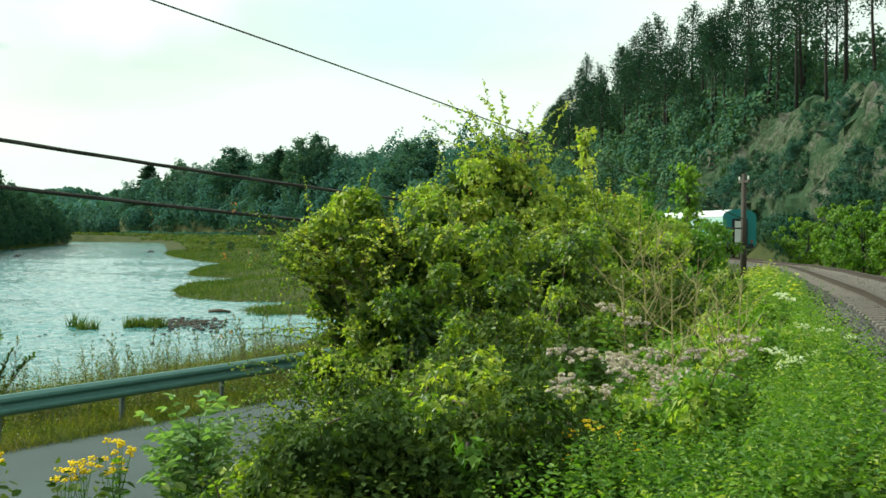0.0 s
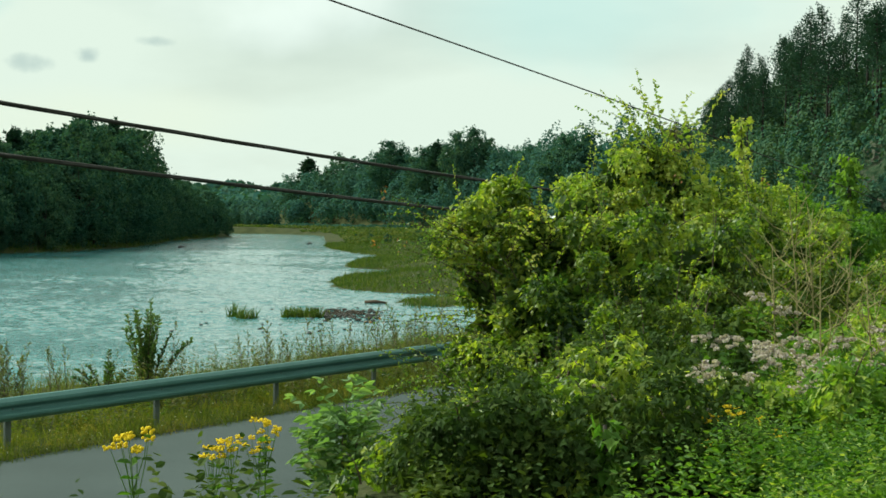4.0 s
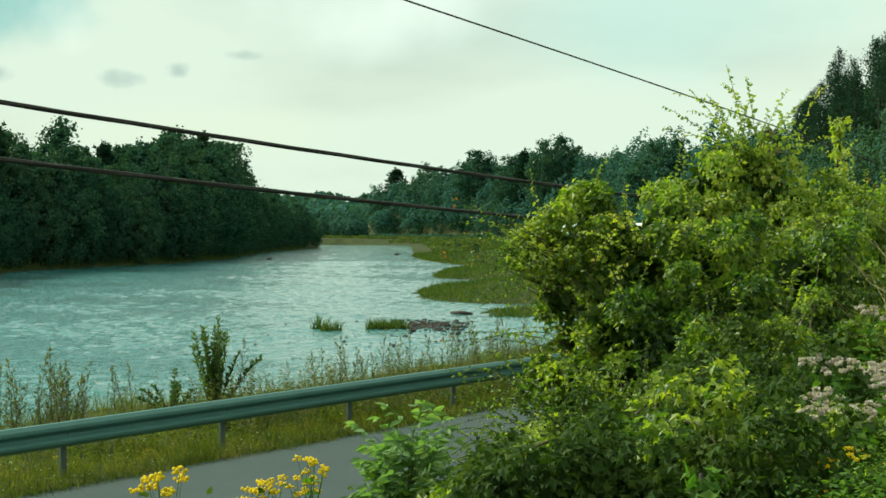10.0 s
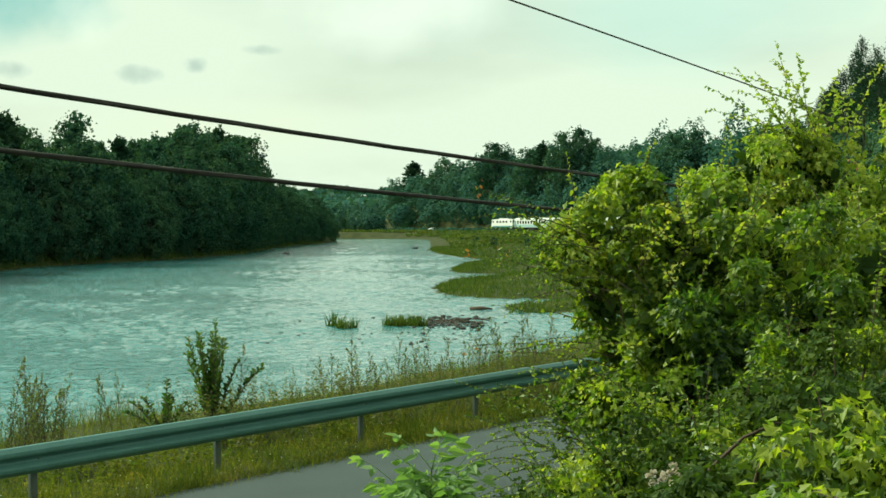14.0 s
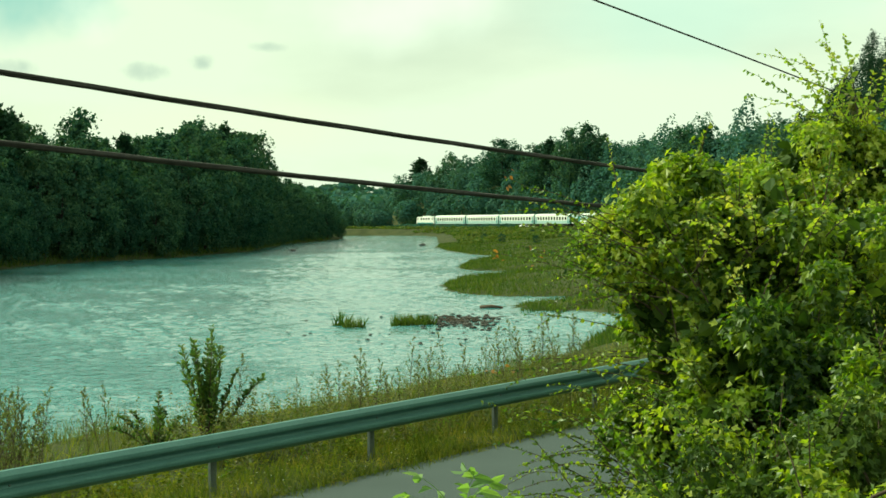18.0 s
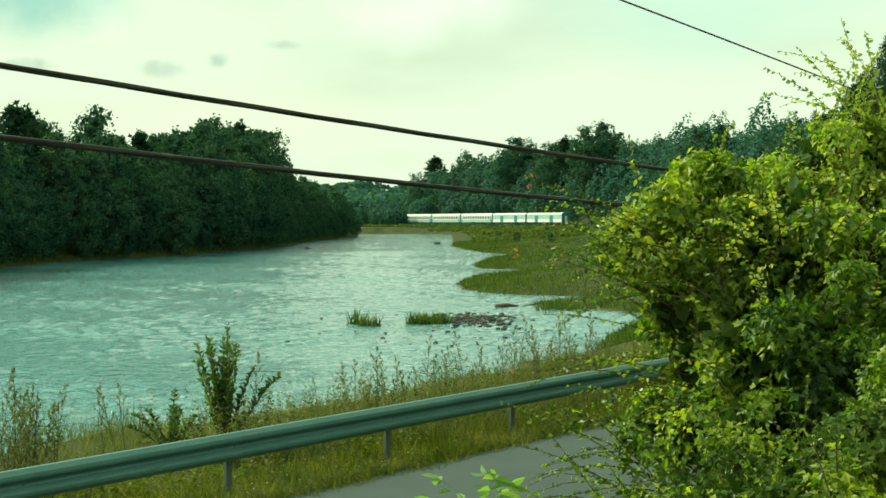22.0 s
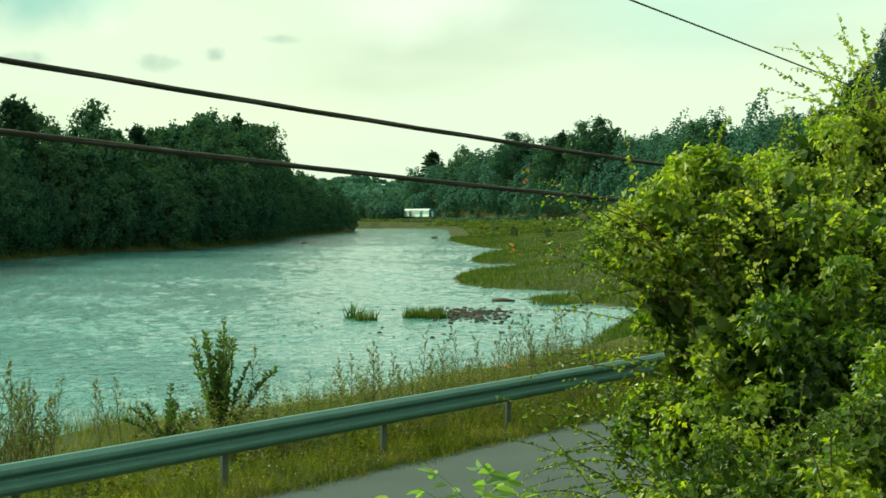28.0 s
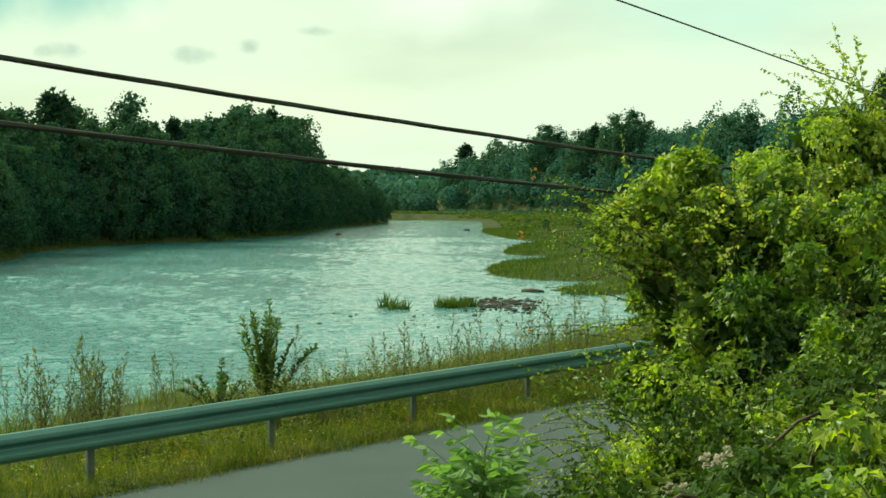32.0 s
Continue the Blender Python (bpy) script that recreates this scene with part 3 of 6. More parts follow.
def build_track():
    root = thing("railway_track", "single railway track with rusty rails on grey ballast", "railway", kind="structure")
    V, F = strip(TRACK[::2], [-2.2, -1.45, 1.45, 2.2], [lambda p: track_z(p) - 0.1, lambda p: track_z(p) + 0.2, lambda p: track_z(p) + 0.2, lambda p: track_z(p) - 0.1])
    part("ballast", mesh_of("ballast", V, F, M["gravel"]), root)
    prof = [(-0.07, 0.2), (-0.07, 0.22), (-0.012, 0.24), (-0.012, 0.32), (-0.036, 0.335), (-0.036, 0.37), (0.036, 0.37), (0.036, 0.335), (0.012, 0.32), (0.012, 0.24), (0.07, 0.22), (0.07, 0.2)]
    for side in (-0.75, 0.75):
        V, F = strip(TRACK, [side + o for o, _ in prof], [(lambda h: (lambda p: track_z(p) + h))(h) for _, h in prof])
        part("rail", mesh_of("rail", V, F, M["railsteel"]), root, "rusty steel rail")
    sl = from_bm("sleeper", box(2.5, 0.24, 0.14, 0.02), M["sleeper"])
    d = np.concatenate([[0], np.cumsum(np.linalg.norm(np.diff(TRACK, axis=0), axis=1))])
    tg = np.gradient(TRACK, axis=0)
    for i in range(275):
        s = 50 + i * 0.62
        x, y = np.interp(s, d, TRACK[:, 0]), np.interp(s, d, TRACK[:, 1])
        a = math.degrees(math.atan2(np.interp(s, d, tg[:, 1]), np.interp(s, d, tg[:, 0]))) - 90
        part("sleeper", sl, root, m=pose(x, y, track_z((x, y)) + 0.17, 0, 0, a))


build_track()


# ---- guardrail ----
def build_guardrail():
    root = thing("guardrail", "galvanised W-beam guardrail between the road and the river", "guardrail")
    prof = [(o, 1.14 * h) for o, h in [(0.0, -0.155), (0.03, -0.15), (0.08, -0.105), (0.085, -0.075), (0.08, -0.055), (0.015, -0.02), (0.005, 0.0), (0.015, 0.02), (0.08, 0.055), (0.085, 0.075), (0.08, 0.105), (0.03, 0.15), (0.0, 0.155)]]
    pitch = 3.25
    bm = bmesh.new()
    rows = []
    for y in (-0.06, pitch / 2, pitch + 0.06):
        rows.append([bm.verts.new((o + (0.004 if y > pitch else 0.0), y, h)) for o, h in prof])
        rows.append([bm.verts.new((o - 0.006 + (0.004 if y > pitch else 0.0), y, h)) for o, h in prof])
    for a, b in ((0, 2), (2, 4), (1, 3), (3, 5)):
        for j in range(len(prof) - 1):
            q = (rows[a][j], rows[b][j], rows[b][j + 1], rows[a][j + 1])
            bm.faces.new(q if a % 2 == 0 else q[::-1])
    for a, b in ((0, 1), (4, 5)):
        for j in range(len(prof) - 1):
            bm.faces.new((rows[a][j], rows[b][j], rows[b][j + 1], rows[a][j + 1]))
    for j in (0, len(prof) - 1):
        for a in (0, 2):
            bm.faces.new((rows[a][j], rows[a + 2][j], rows[a + 3][j], rows[a + 1][j]))
    beam = from_bm("beam", bm, M["steel"])
    pb = box(0.05, 0.11, 1.1, 0.008, (-0.10, 0, -0.40))
    box(0.06, 0.07, 0.14, 0.006, (-0.05, 0, 0.0), pb)
    post = from_bm("post", pb, M["post"])
    bolt = from_bm("bolt", box(0.02, 0.03, 0.03, 0.008), M["post"])
    line = smooth_line([tuple(P0 - 40 * U), tuple(P0), tuple(P0 + 24 * U), (14.6, 48.5), (20, 66), (24.6, 85), (29.6, 120), (31.6, 160)], 0.25)
    d = np.concatenate([[0], np.cumsum(np.linalg.norm(np.diff(line, axis=0), axis=1))])
    shift = (40 + 3.7) % pitch
    for i in range(42):
        s = shift + i * pitch
        if s + pitch > d[-1]:
            break
        a = np.array([np.interp(s, d, line[:, k]) for k in (0, 1)])
        b = np.array([np.interp(s + pitch, d, line[:, k]) for k in (0, 1)])
        w = math.degrees(math.atan2(b[1] - a[1], b[0] - a[0])) - 90
        m = pose(a[0], a[1], 2.76, 0, 0.0, w)
        part("beam", beam, root, m=m)
        part("post", post, root, m=m)
        part("bolt", bolt, root, m=m @ pose(0.012, 0, 0.0))


build_guardrail()


# ---- poles and cables ----
def utility_pole(x, y, h, tilt=0):
    root = thing("utility_pole", "dark weathered wooden pole that carries the cables", "pole", "poles along the road", m=pose(x, y, gz(x, y) - 0.4, 0, tilt, 0))
    V, F = tube([[(0, 0, 0, 0.15), (0, 0, h * 0.5, 0.13), (0, 0, h, 0.1)]], 10)
    part("pole", mesh_of("pole", V, F, M["wood"], True), root)
    part("crossarm", from_bm("crossarm", box(0.1, 1.3, 0.1, 0.01, (0, 0, h - 0.35)), M["wood"]), root)
    for k in (-0.55, 0.0, 0.55):
        V, F = tube([[(0, k, h - 0.3, 0.03), (0, k, h - 0.22, 0.045), (0, k, h - 0.16, 0.03), (0, k, h - 0.12, 0.04)]], 8)
        part("insulator", mesh_of("insulator", V, F, M["coach_white"], True), root)


POLE_B = np.array([23.5, 57.5])
POLE_A = POLE_B - U * 88
utility_pole(POLE_B[0], POLE_B[1], 5.2)
utility_pole(POLE_A[0], POLE_A[1], 11.0)


def cable(name, label, za, zb, mid, radius, twisted):
    """From pole to pole; mid: height of the cable 50 m short of the second pole."""
    L = 88.0
    s0 = L - 50.0
    # parabola through the two ends and the middle height
    lin = za + (zb - za) * s0 / L
    k = (lin - mid) / (s0 * (L - s0))
    paths = []
    strands = 3 if twisted else 1
    ss = np.arange(0, L + 0.01, 0.5 if twisted else 1.0)
    for j in range(strands):
        p = []
        for s in ss:
            z = za + (zb - za) * s / L - k * s * (L - s)
            x, y = POLE_A + U * s
            w = s * 0.9 + j * 2 * math.pi / 3
            o = radius * 0.34 if twisted else 0.0
            p.append((x + N[0] * o * math.cos(w), y + N[1] * o * math.cos(w), z + o * math.sin(w), radius * (0.74 if twisted else 1)))
        paths.append(p)
    if not twisted:
        return tagged(new(name, mesh_of(name, *tube(paths, 6), M["cable"], True)), label, "cable", "cables over the road")
    root = thing(name, label, "cable", "cables over the road")
    for p in paths:
        part("strand", mesh_of("strand", *tube([p], 6), M["cable"], True), root)
    return root


cable("overhead_cable", "thick black twisted cable sagging over the road", 10.3, 5.7, 7.14, 0.034, True)
cable("overhead_cable", "thick black twisted cable hung below another", 9.5, 5.05, 6.41, 0.034, True)
cable("overhead_wire", "thin black wire high over the road", 12.25, 6.1, 10.14, 0.018, False)


# ---- trees ----
def blob_points(rng, n, r, zc):
    d = unit(rng.normal(size=(n, 3)))
    k = rng.uniform(0.45, 1.0, n) ** 0.6
    lump = 1 + 0.22 * np.sin(d[:, 0] * 4 + d[:, 2] * 3 + r[0]) + 0.15 * np.sin(d[:, 1] * 7 + d[:, 2] * 5)
    return d * np.array(r) * (k * lump)[:, None] + np.array((0, 0, zc)), d


def broadleaf(rng, h, w, clusters, per, size, mat, low=0.12, tpl=(SPRAY, SPRAY_F)):
    """Trunk and crown of a broad-leaved tree of height h and width w."""
    zc = h * (0.5 + low * 0.5)
    C, D = blob_points(rng, clusters, (w / 2, w / 2, h * (0.5 - low * 0.5)), zc)
    C[:, 2] = np.clip(C[:, 2], h * low, h)
    C[:, :2] *= (1.05 - 0.45 * np.clip((C[:, 2] - zc) / (h - zc), 0, 1) ** 1.5)[:, None]
    r = rng.uniform(0.5, 1.5, clusters) * 0.062 * h * (1.15 - 0.45 * C[:, 2] / h)
    i = np.repeat(np.arange(clusters), per)
    d2 = unit(rng.normal(size=(len(i), 3)) + D[i] * 0.7 + np.array((0, 0, 0.35)))
    pts = C[i] + d2 * (r[i] * rng.uniform(0.25, 1.45, len(i)))[:, None]
    crown = facing("crown", pts, d2 * 0.75 + D[i] * 0.35, rng.uniform(0.6, 1.4, len(pts)) * size, mat, rng, loose=0.6)
    paths = [[(0, 0, -0.3, 0.022 * h), (0.02 * h, 0, h * 0.25, 0.017 * h), (0, 0.02 * h, h * 0.6, 0.009 * h), (0, 0, h * 0.92, 0.002 * h)]]
    for i in range(9):
        c = C[rng.integers(len(C))]
        z0 = rng.uniform(0.2, 0.6) * h
        m = (np.array((0, 0, z0)) + c) / 2 + np.array((0, 0, 0.03 * h))
        paths.append([(0, 0, z0, 0.007 * h), (*m, 0.005 * h), (*c, 0.0015 * h)])
    V, F = tube(paths, 6)
    return mesh_of("trunk", V, F, M["bark"], True), crown


def pine(rng, h, w, bare, clusters, per, size):
    """Tall bare trunk and a crown of flat needle tiers."""
    paths = [[(0, 0, -0.3, 0.014 * h), (0.01 * h, 0, h * 0.5, 0.010 * h), (0, 0, h, 0.002 * h)]]
    pts, out = [], []
    for i in range(clusters):
        f = (i + 0.5) / clusters
        z = h * (bare + (1 - bare) * f)
        a = i * 2.4 + rng.uniform(-0.5, 0.5)
        r = w / 2 * (1 - f ** 1.6) ** 0.7 * rng.uniform(0.45, 1.05) + 0.15
        tip = np.array((math.cos(a) * r, math.sin(a) * r, z + 0.12 * r))
        if i % 2 == 0:
            paths.append([(0, 0, z - 0.1 * r, 0.004 * h), (*(tip * 0.6 + np.array((0, 0, z)) * 0.4), 0.003 * h), (*tip, 0.001 * h)])
        p = tip * 0.75 + np.array((0, 0, z)) * 0.25 + rng.normal(size=(per, 3)) * np.array((0.26 * r + 0.25, 0.26 * r + 0.25, 0.022 * h))
        pts.append(p)
        out.append(np.tile((math.cos(a), math.sin(a), 0.5), (per, 1)) + rng.normal(size=(per, 3)) * 0.6)
    pts, out = np.concatenate(pts), np.concatenate(out)
    crown = leaf_mesh("crown", pts, out, rng.uniform(0.7, 1.3, len(pts)) * size, M["needle"], rng, SPRAY, SPRAY_F, 0.5)
    V, F = tube(paths, 6)
    return mesh_of("trunk", V, F, M["bark"], True), crown


def tree_thing(meshes, label, group, m, name="tree", category="tree"):
    root = thing(name, label, category, group, m=m)
    part("trunk", meshes[0], root)
    part("crown", meshes[1], root)
    return root


def at_ground(x, y, rng, s=1.0, sink=0.15):
    return pose(x, y, gz(x, y) - sink, rng.uniform(-3, 3), rng.uniform(-3, 3), rng.uniform(0, 360)) @ Matrix.Diagonal((s * rng.uniform(0.9, 1.1), s * rng.uniform(0.9, 1.1), s, 1))


rng = np.random.default_rng(7)
BANK_KINDS = [broadleaf(rng, 17, 9.5, 230, 44, 0.34, M["leaf_tree"], 0.02), broadleaf(rng, 17, 8.5, 230, 44, 0.34, M["leaf_tree"], 0.02),
              broadleaf(rng, 15, 10.5, 230, 44, 0.34, M["leaf_tree"], 0.0), pine(rng, 18, 6.5, 0.12, 70, 34, 0.8)]
BANK_PROTO = [tree_thing(k, "dense dark green tree on the far river bank", "trees on the far bank", pose(-95 - 8 * i, 150, 1.0)) for i, k in enumerate(BANK_KINDS)]


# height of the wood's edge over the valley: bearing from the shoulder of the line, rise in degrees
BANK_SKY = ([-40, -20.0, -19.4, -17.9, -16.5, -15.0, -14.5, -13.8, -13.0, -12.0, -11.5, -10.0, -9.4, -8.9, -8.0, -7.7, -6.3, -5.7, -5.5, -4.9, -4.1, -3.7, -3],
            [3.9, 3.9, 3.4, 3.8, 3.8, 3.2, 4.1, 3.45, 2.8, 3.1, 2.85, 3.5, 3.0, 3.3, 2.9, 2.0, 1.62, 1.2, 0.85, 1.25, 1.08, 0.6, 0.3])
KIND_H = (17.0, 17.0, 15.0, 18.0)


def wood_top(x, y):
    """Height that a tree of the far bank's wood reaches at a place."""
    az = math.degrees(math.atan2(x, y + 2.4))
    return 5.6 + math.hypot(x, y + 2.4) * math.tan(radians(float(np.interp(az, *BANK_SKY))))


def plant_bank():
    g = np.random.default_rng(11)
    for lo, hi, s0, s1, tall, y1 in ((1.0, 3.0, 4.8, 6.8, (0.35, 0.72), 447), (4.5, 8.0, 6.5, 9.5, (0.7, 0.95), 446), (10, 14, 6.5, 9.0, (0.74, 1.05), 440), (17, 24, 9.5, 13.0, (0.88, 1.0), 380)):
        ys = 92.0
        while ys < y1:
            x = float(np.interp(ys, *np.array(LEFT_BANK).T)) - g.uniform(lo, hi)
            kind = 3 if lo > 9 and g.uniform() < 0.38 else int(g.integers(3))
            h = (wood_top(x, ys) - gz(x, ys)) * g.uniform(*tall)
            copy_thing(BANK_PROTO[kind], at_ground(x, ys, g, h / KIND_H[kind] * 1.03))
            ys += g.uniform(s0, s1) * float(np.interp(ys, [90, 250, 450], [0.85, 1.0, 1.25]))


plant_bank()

SLOPE_KINDS = [broadleaf(rng, 11, 7.5, 190, 80, 0.17, M["leaf_tree"], 0.0), broadleaf(rng, 12, 7, 190, 80, 0.17, M["leaf_hazy"], 0.0), broadleaf(rng, 7, 6, 130, 70, 0.14, M["leaf_tree"], 0.0)]
SLOPE_PROTO = [tree_thing(k, "dark green tree on the wooded slope", "trees on the slope", pose(90 + 8 * i, 60, gz(90 + 8 * i, 60))) for i, k in enumerate(SLOPE_KINDS)]
PINE_KINDS = [pine(rng, 17, 5.2, 0.6, 24, 60, 0.3), pine(rng, 19, 4.8, 0.56, 28, 60, 0.3), pine(rng, 16, 5.4, 0.66, 20, 60, 0.3)]
PINE_PROTO = [tree_thing(k, "tall dark pine with a bare trunk on the ridge", "pines on the ridge", pose(95 + 8 * i, 90, gz(95 + 8 * i, 90)), "pine_tree") for i, k in enumerate(PINE_KINDS)]


def beside_track(s, off):
    s = min(max(s, 0.0), len(TRACK) - 2.001)
    d = int(s)
    t = TRACK[d + 1] - TRACK[d]
    p = TRACK[d] + t * (s - d)
    t = unit(t)
    return p[0] + t[1] * off, p[1] - t[0] * off


def plant_slopes():
    g = np.random.default_rng(5)
    # near slope: rows of trees climbing from the track, the cliff left bare
    for s in np.arange(138, 236, 4.2):
        for off in (10, 12.5, 15, 17.5):
            o = off + g.uniform(-1.6, 1.6)
            x, y = beside_track(s + g.uniform(-2, 2), o)
            if 122 < y < 172 and 12 < o < 26 and g.uniform() < 0.85:
                continue
            k = 2 if off < 12 or off > 16 else g.integers(3)
            copy_thing(SLOPE_PROTO[k], at_ground(x, y, g, g.uniform(0.5, 0.8) if off < 16 else g.uniform(0.3, 0.55)))
    for s in np.arange(146, 394, 3.6):
        for off in ((18.5, 22.5) if s < 190 else (18.0, 22.0)):
            if g.uniform() < (0.58 if s < 190 else 0.3):
                continue
            x, y = beside_track(s + g.uniform(-1.5, 1.5), off + g.uniform(-2, 2))
            copy_thing(PINE_PROTO[g.integers(3)], at_ground(x, y, g, g.uniform(0.7, 0.95) * float(np.interp(s, [150, 190, 320, 394], [0.95, 1.2, 1.15, 0.65]))))


def far_woods(name, label, g, places, quads, size, mat):
    """Distant trees of a closed wood, joined: places are (x, y, height, width)."""
    p = np.array(places)
    z = ground_z(p[:, 0], p[:, 1])
    n = len(p)
    i = np.repeat(np.arange(n), quads)
    d = unit(g.normal(size=(n * quads, 3)))
    lump = 1 + 0.2 * np.sin(d[:, 0] * 5 + i) * np.sin(d[:, 2] * 5 + i * 2)
    k = g.uniform(0.6, 1.0, n * quads) ** 0.4 * lump
    C = np.stack([p[i, 0] + d[:, 0] * p[i, 3] / 2 * k, p[i, 1] + d[:, 1] * p[i, 3] / 2 * k, z[i] + p[i, 2] * (0.52 + 0.48 * d[:, 2] * k)], 1)
    return tagged(new(name, facing(name, C, d + np.array((0, 0, 0.2)), g.uniform(0.6, 1.4, len(C)) * size, mat, g, loose=0.28)), label, "woods", kind="stuff")


def plant_far():
    g = np.random.default_rng(6)
    places = []
    for s in np.arange(232, 420, 5.0):
        for off in (9.5, 14, 19, 24, 30, 37):
            x, y = beside_track(s + g.uniform(-3, 3), off + g.uniform(-2, 2))
            places.append((x, y, g.uniform(6, 11), g.uniform(5, 8)))
    far_woods("slope_woods", "dense dark wood on the slope above the railway", g, places, 900, 0.36, M["leaf_tree"])
    places = []
    for s in np.arange(415, 740, 6.5):
        for off in (10, 15, 21, 28, 36, 46, 57, 70, 86, 104):
            x, y = beside_track(s + g.uniform(-4, 4), off + g.uniform(-4, 4))
            if x < -0.034 * y - 6:
                continue
            tall = g.uniform() < 0.2
            places.append((x, y, g.uniform(13, 19) if tall else g.uniform(8, 13), g.uniform(7, 9.5) if tall else g.uniform(7, 12)))
    for s in np.arange(560, 760, 3.0):
        for off in (-7, -10, -14):
            x, y = beside_track(s + g.uniform(-2, 2), off + g.uniform(-1.5, 1.5))
            big = x < -0.05 * y
            places.append((x, y, g.uniform(6, 11) if big else g.uniform(0.7, 1.5), g.uniform(5, 8) if big else g.uniform(2, 4)))
    scrub = []
    for s in np.arange(440, 760, 2.2):
        for off in (-9, -13, -18, -24):
            x, y = beside_track(s + g.uniform(-2, 2), off + g.uniform(-2.5, 2.5))
            if gz(x, y) > 0.15 and abs(nearest(ROAD, np.array([x]), np.array([y]))[0][0]) > 3.8:
                scrub.append((x, y, g.uniform(0.4, 1.1), g.uniform(2, 4.5)))
    for i in range(420):
        y = g.uniform(300, 515)
        x = float(np.interp(y, *np.array(RIGHT_BANK).T)) + g.uniform(0.3, 1) ** 1.5 * np.interp(y, [300, 515], [36, 26])
        if abs(nearest(ROAD, np.array([x]), np.array([y]))[0][0]) > 4.5:
            scrub.append((x, y, g.uniform(0.3, 0.9), g.uniform(2, 5)))
    far_woods("embankment_scrub", "low dark scrub and rough grass along the far embankment", g, scrub, 70, 0.42, M["meadow"])
    far_woods("distant_woods", "green mixed wood covering the distant hill", g, places, 600, 0.58, M["leaf_hazy"])
    places = []
    for i in range(520):
        a, r = radians(g.uniform(-34, 12)), g.uniform(950, 1750)
        places.append((math.sin(a) * r, math.cos(a) * r, g.uniform(7, 12), g.uniform(22, 40)))
    far_woods("horizon_woods", "wooded hills at the end of the valley, coloured bluish for haze", g, places, 110, 5.0, M["leaf_hazy"])


plant_far()
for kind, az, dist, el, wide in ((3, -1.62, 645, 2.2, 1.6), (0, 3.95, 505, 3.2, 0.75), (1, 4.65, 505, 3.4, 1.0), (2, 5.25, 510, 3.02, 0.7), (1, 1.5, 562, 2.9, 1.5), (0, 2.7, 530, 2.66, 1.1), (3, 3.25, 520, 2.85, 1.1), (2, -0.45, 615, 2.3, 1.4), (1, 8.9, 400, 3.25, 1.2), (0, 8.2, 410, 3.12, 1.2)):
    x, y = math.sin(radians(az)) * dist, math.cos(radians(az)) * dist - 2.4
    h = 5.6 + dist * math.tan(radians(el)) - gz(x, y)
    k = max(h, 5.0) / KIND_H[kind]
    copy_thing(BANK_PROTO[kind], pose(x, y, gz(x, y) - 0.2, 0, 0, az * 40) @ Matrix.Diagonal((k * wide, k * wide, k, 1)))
plant_slopes()


# ---- near plants ----
def arch(a, b, sag, n=6, r0=0.012, r1=0.003):
    a, b = np.asarray(a, float), np.asarray(b, float)
    out = []
    for i in range(n):
        f = i / (n - 1)
        p = a + (b - a) * f + np.array((0, 0, sag * 4 * f * (1 - f)))
        out.append((*p, r0 + (r1 - r0) * f))
    return out


def shingled(C, D, per, spread, size, rng, hang=0.7, loose=0.6):
    """Leaves that hang over one another round the outward way D of each clump."""
    n = len(C) * per
    Dn = np.repeat(D, per, 0)
    pts = np.repeat(C, per, 0) + rng.normal(size=(n, 3)) * spread
    F = np.array((0, 0, -hang)) + Dn * 0.45 + rng.normal(size=(n, 3)) * loose
    up = Dn + np.array((0, 0, 0.55)) + rng.normal(size=(n, 3)) * loose
    F = unit(F)
    R = unit(np.cross(F, up))
    Nn = np.cross(R, F)
    S = (rng.uniform(0.55, 1.35, n) * size)[:, None, None]
    V = pts[:, None, :] + S * (LOBED[None, :, 0:1] * 1.1 * R[:, None, :] + LOBED[None, :, 1:2] * F[:, None, :] + LOBED[None, :, 2:3] * Nn[:, None, :])
    return V.reshape(-1, 3), (LEAF_F[None] + (np.arange(n) * 6)[:, None, None]).reshape(-1, 3)


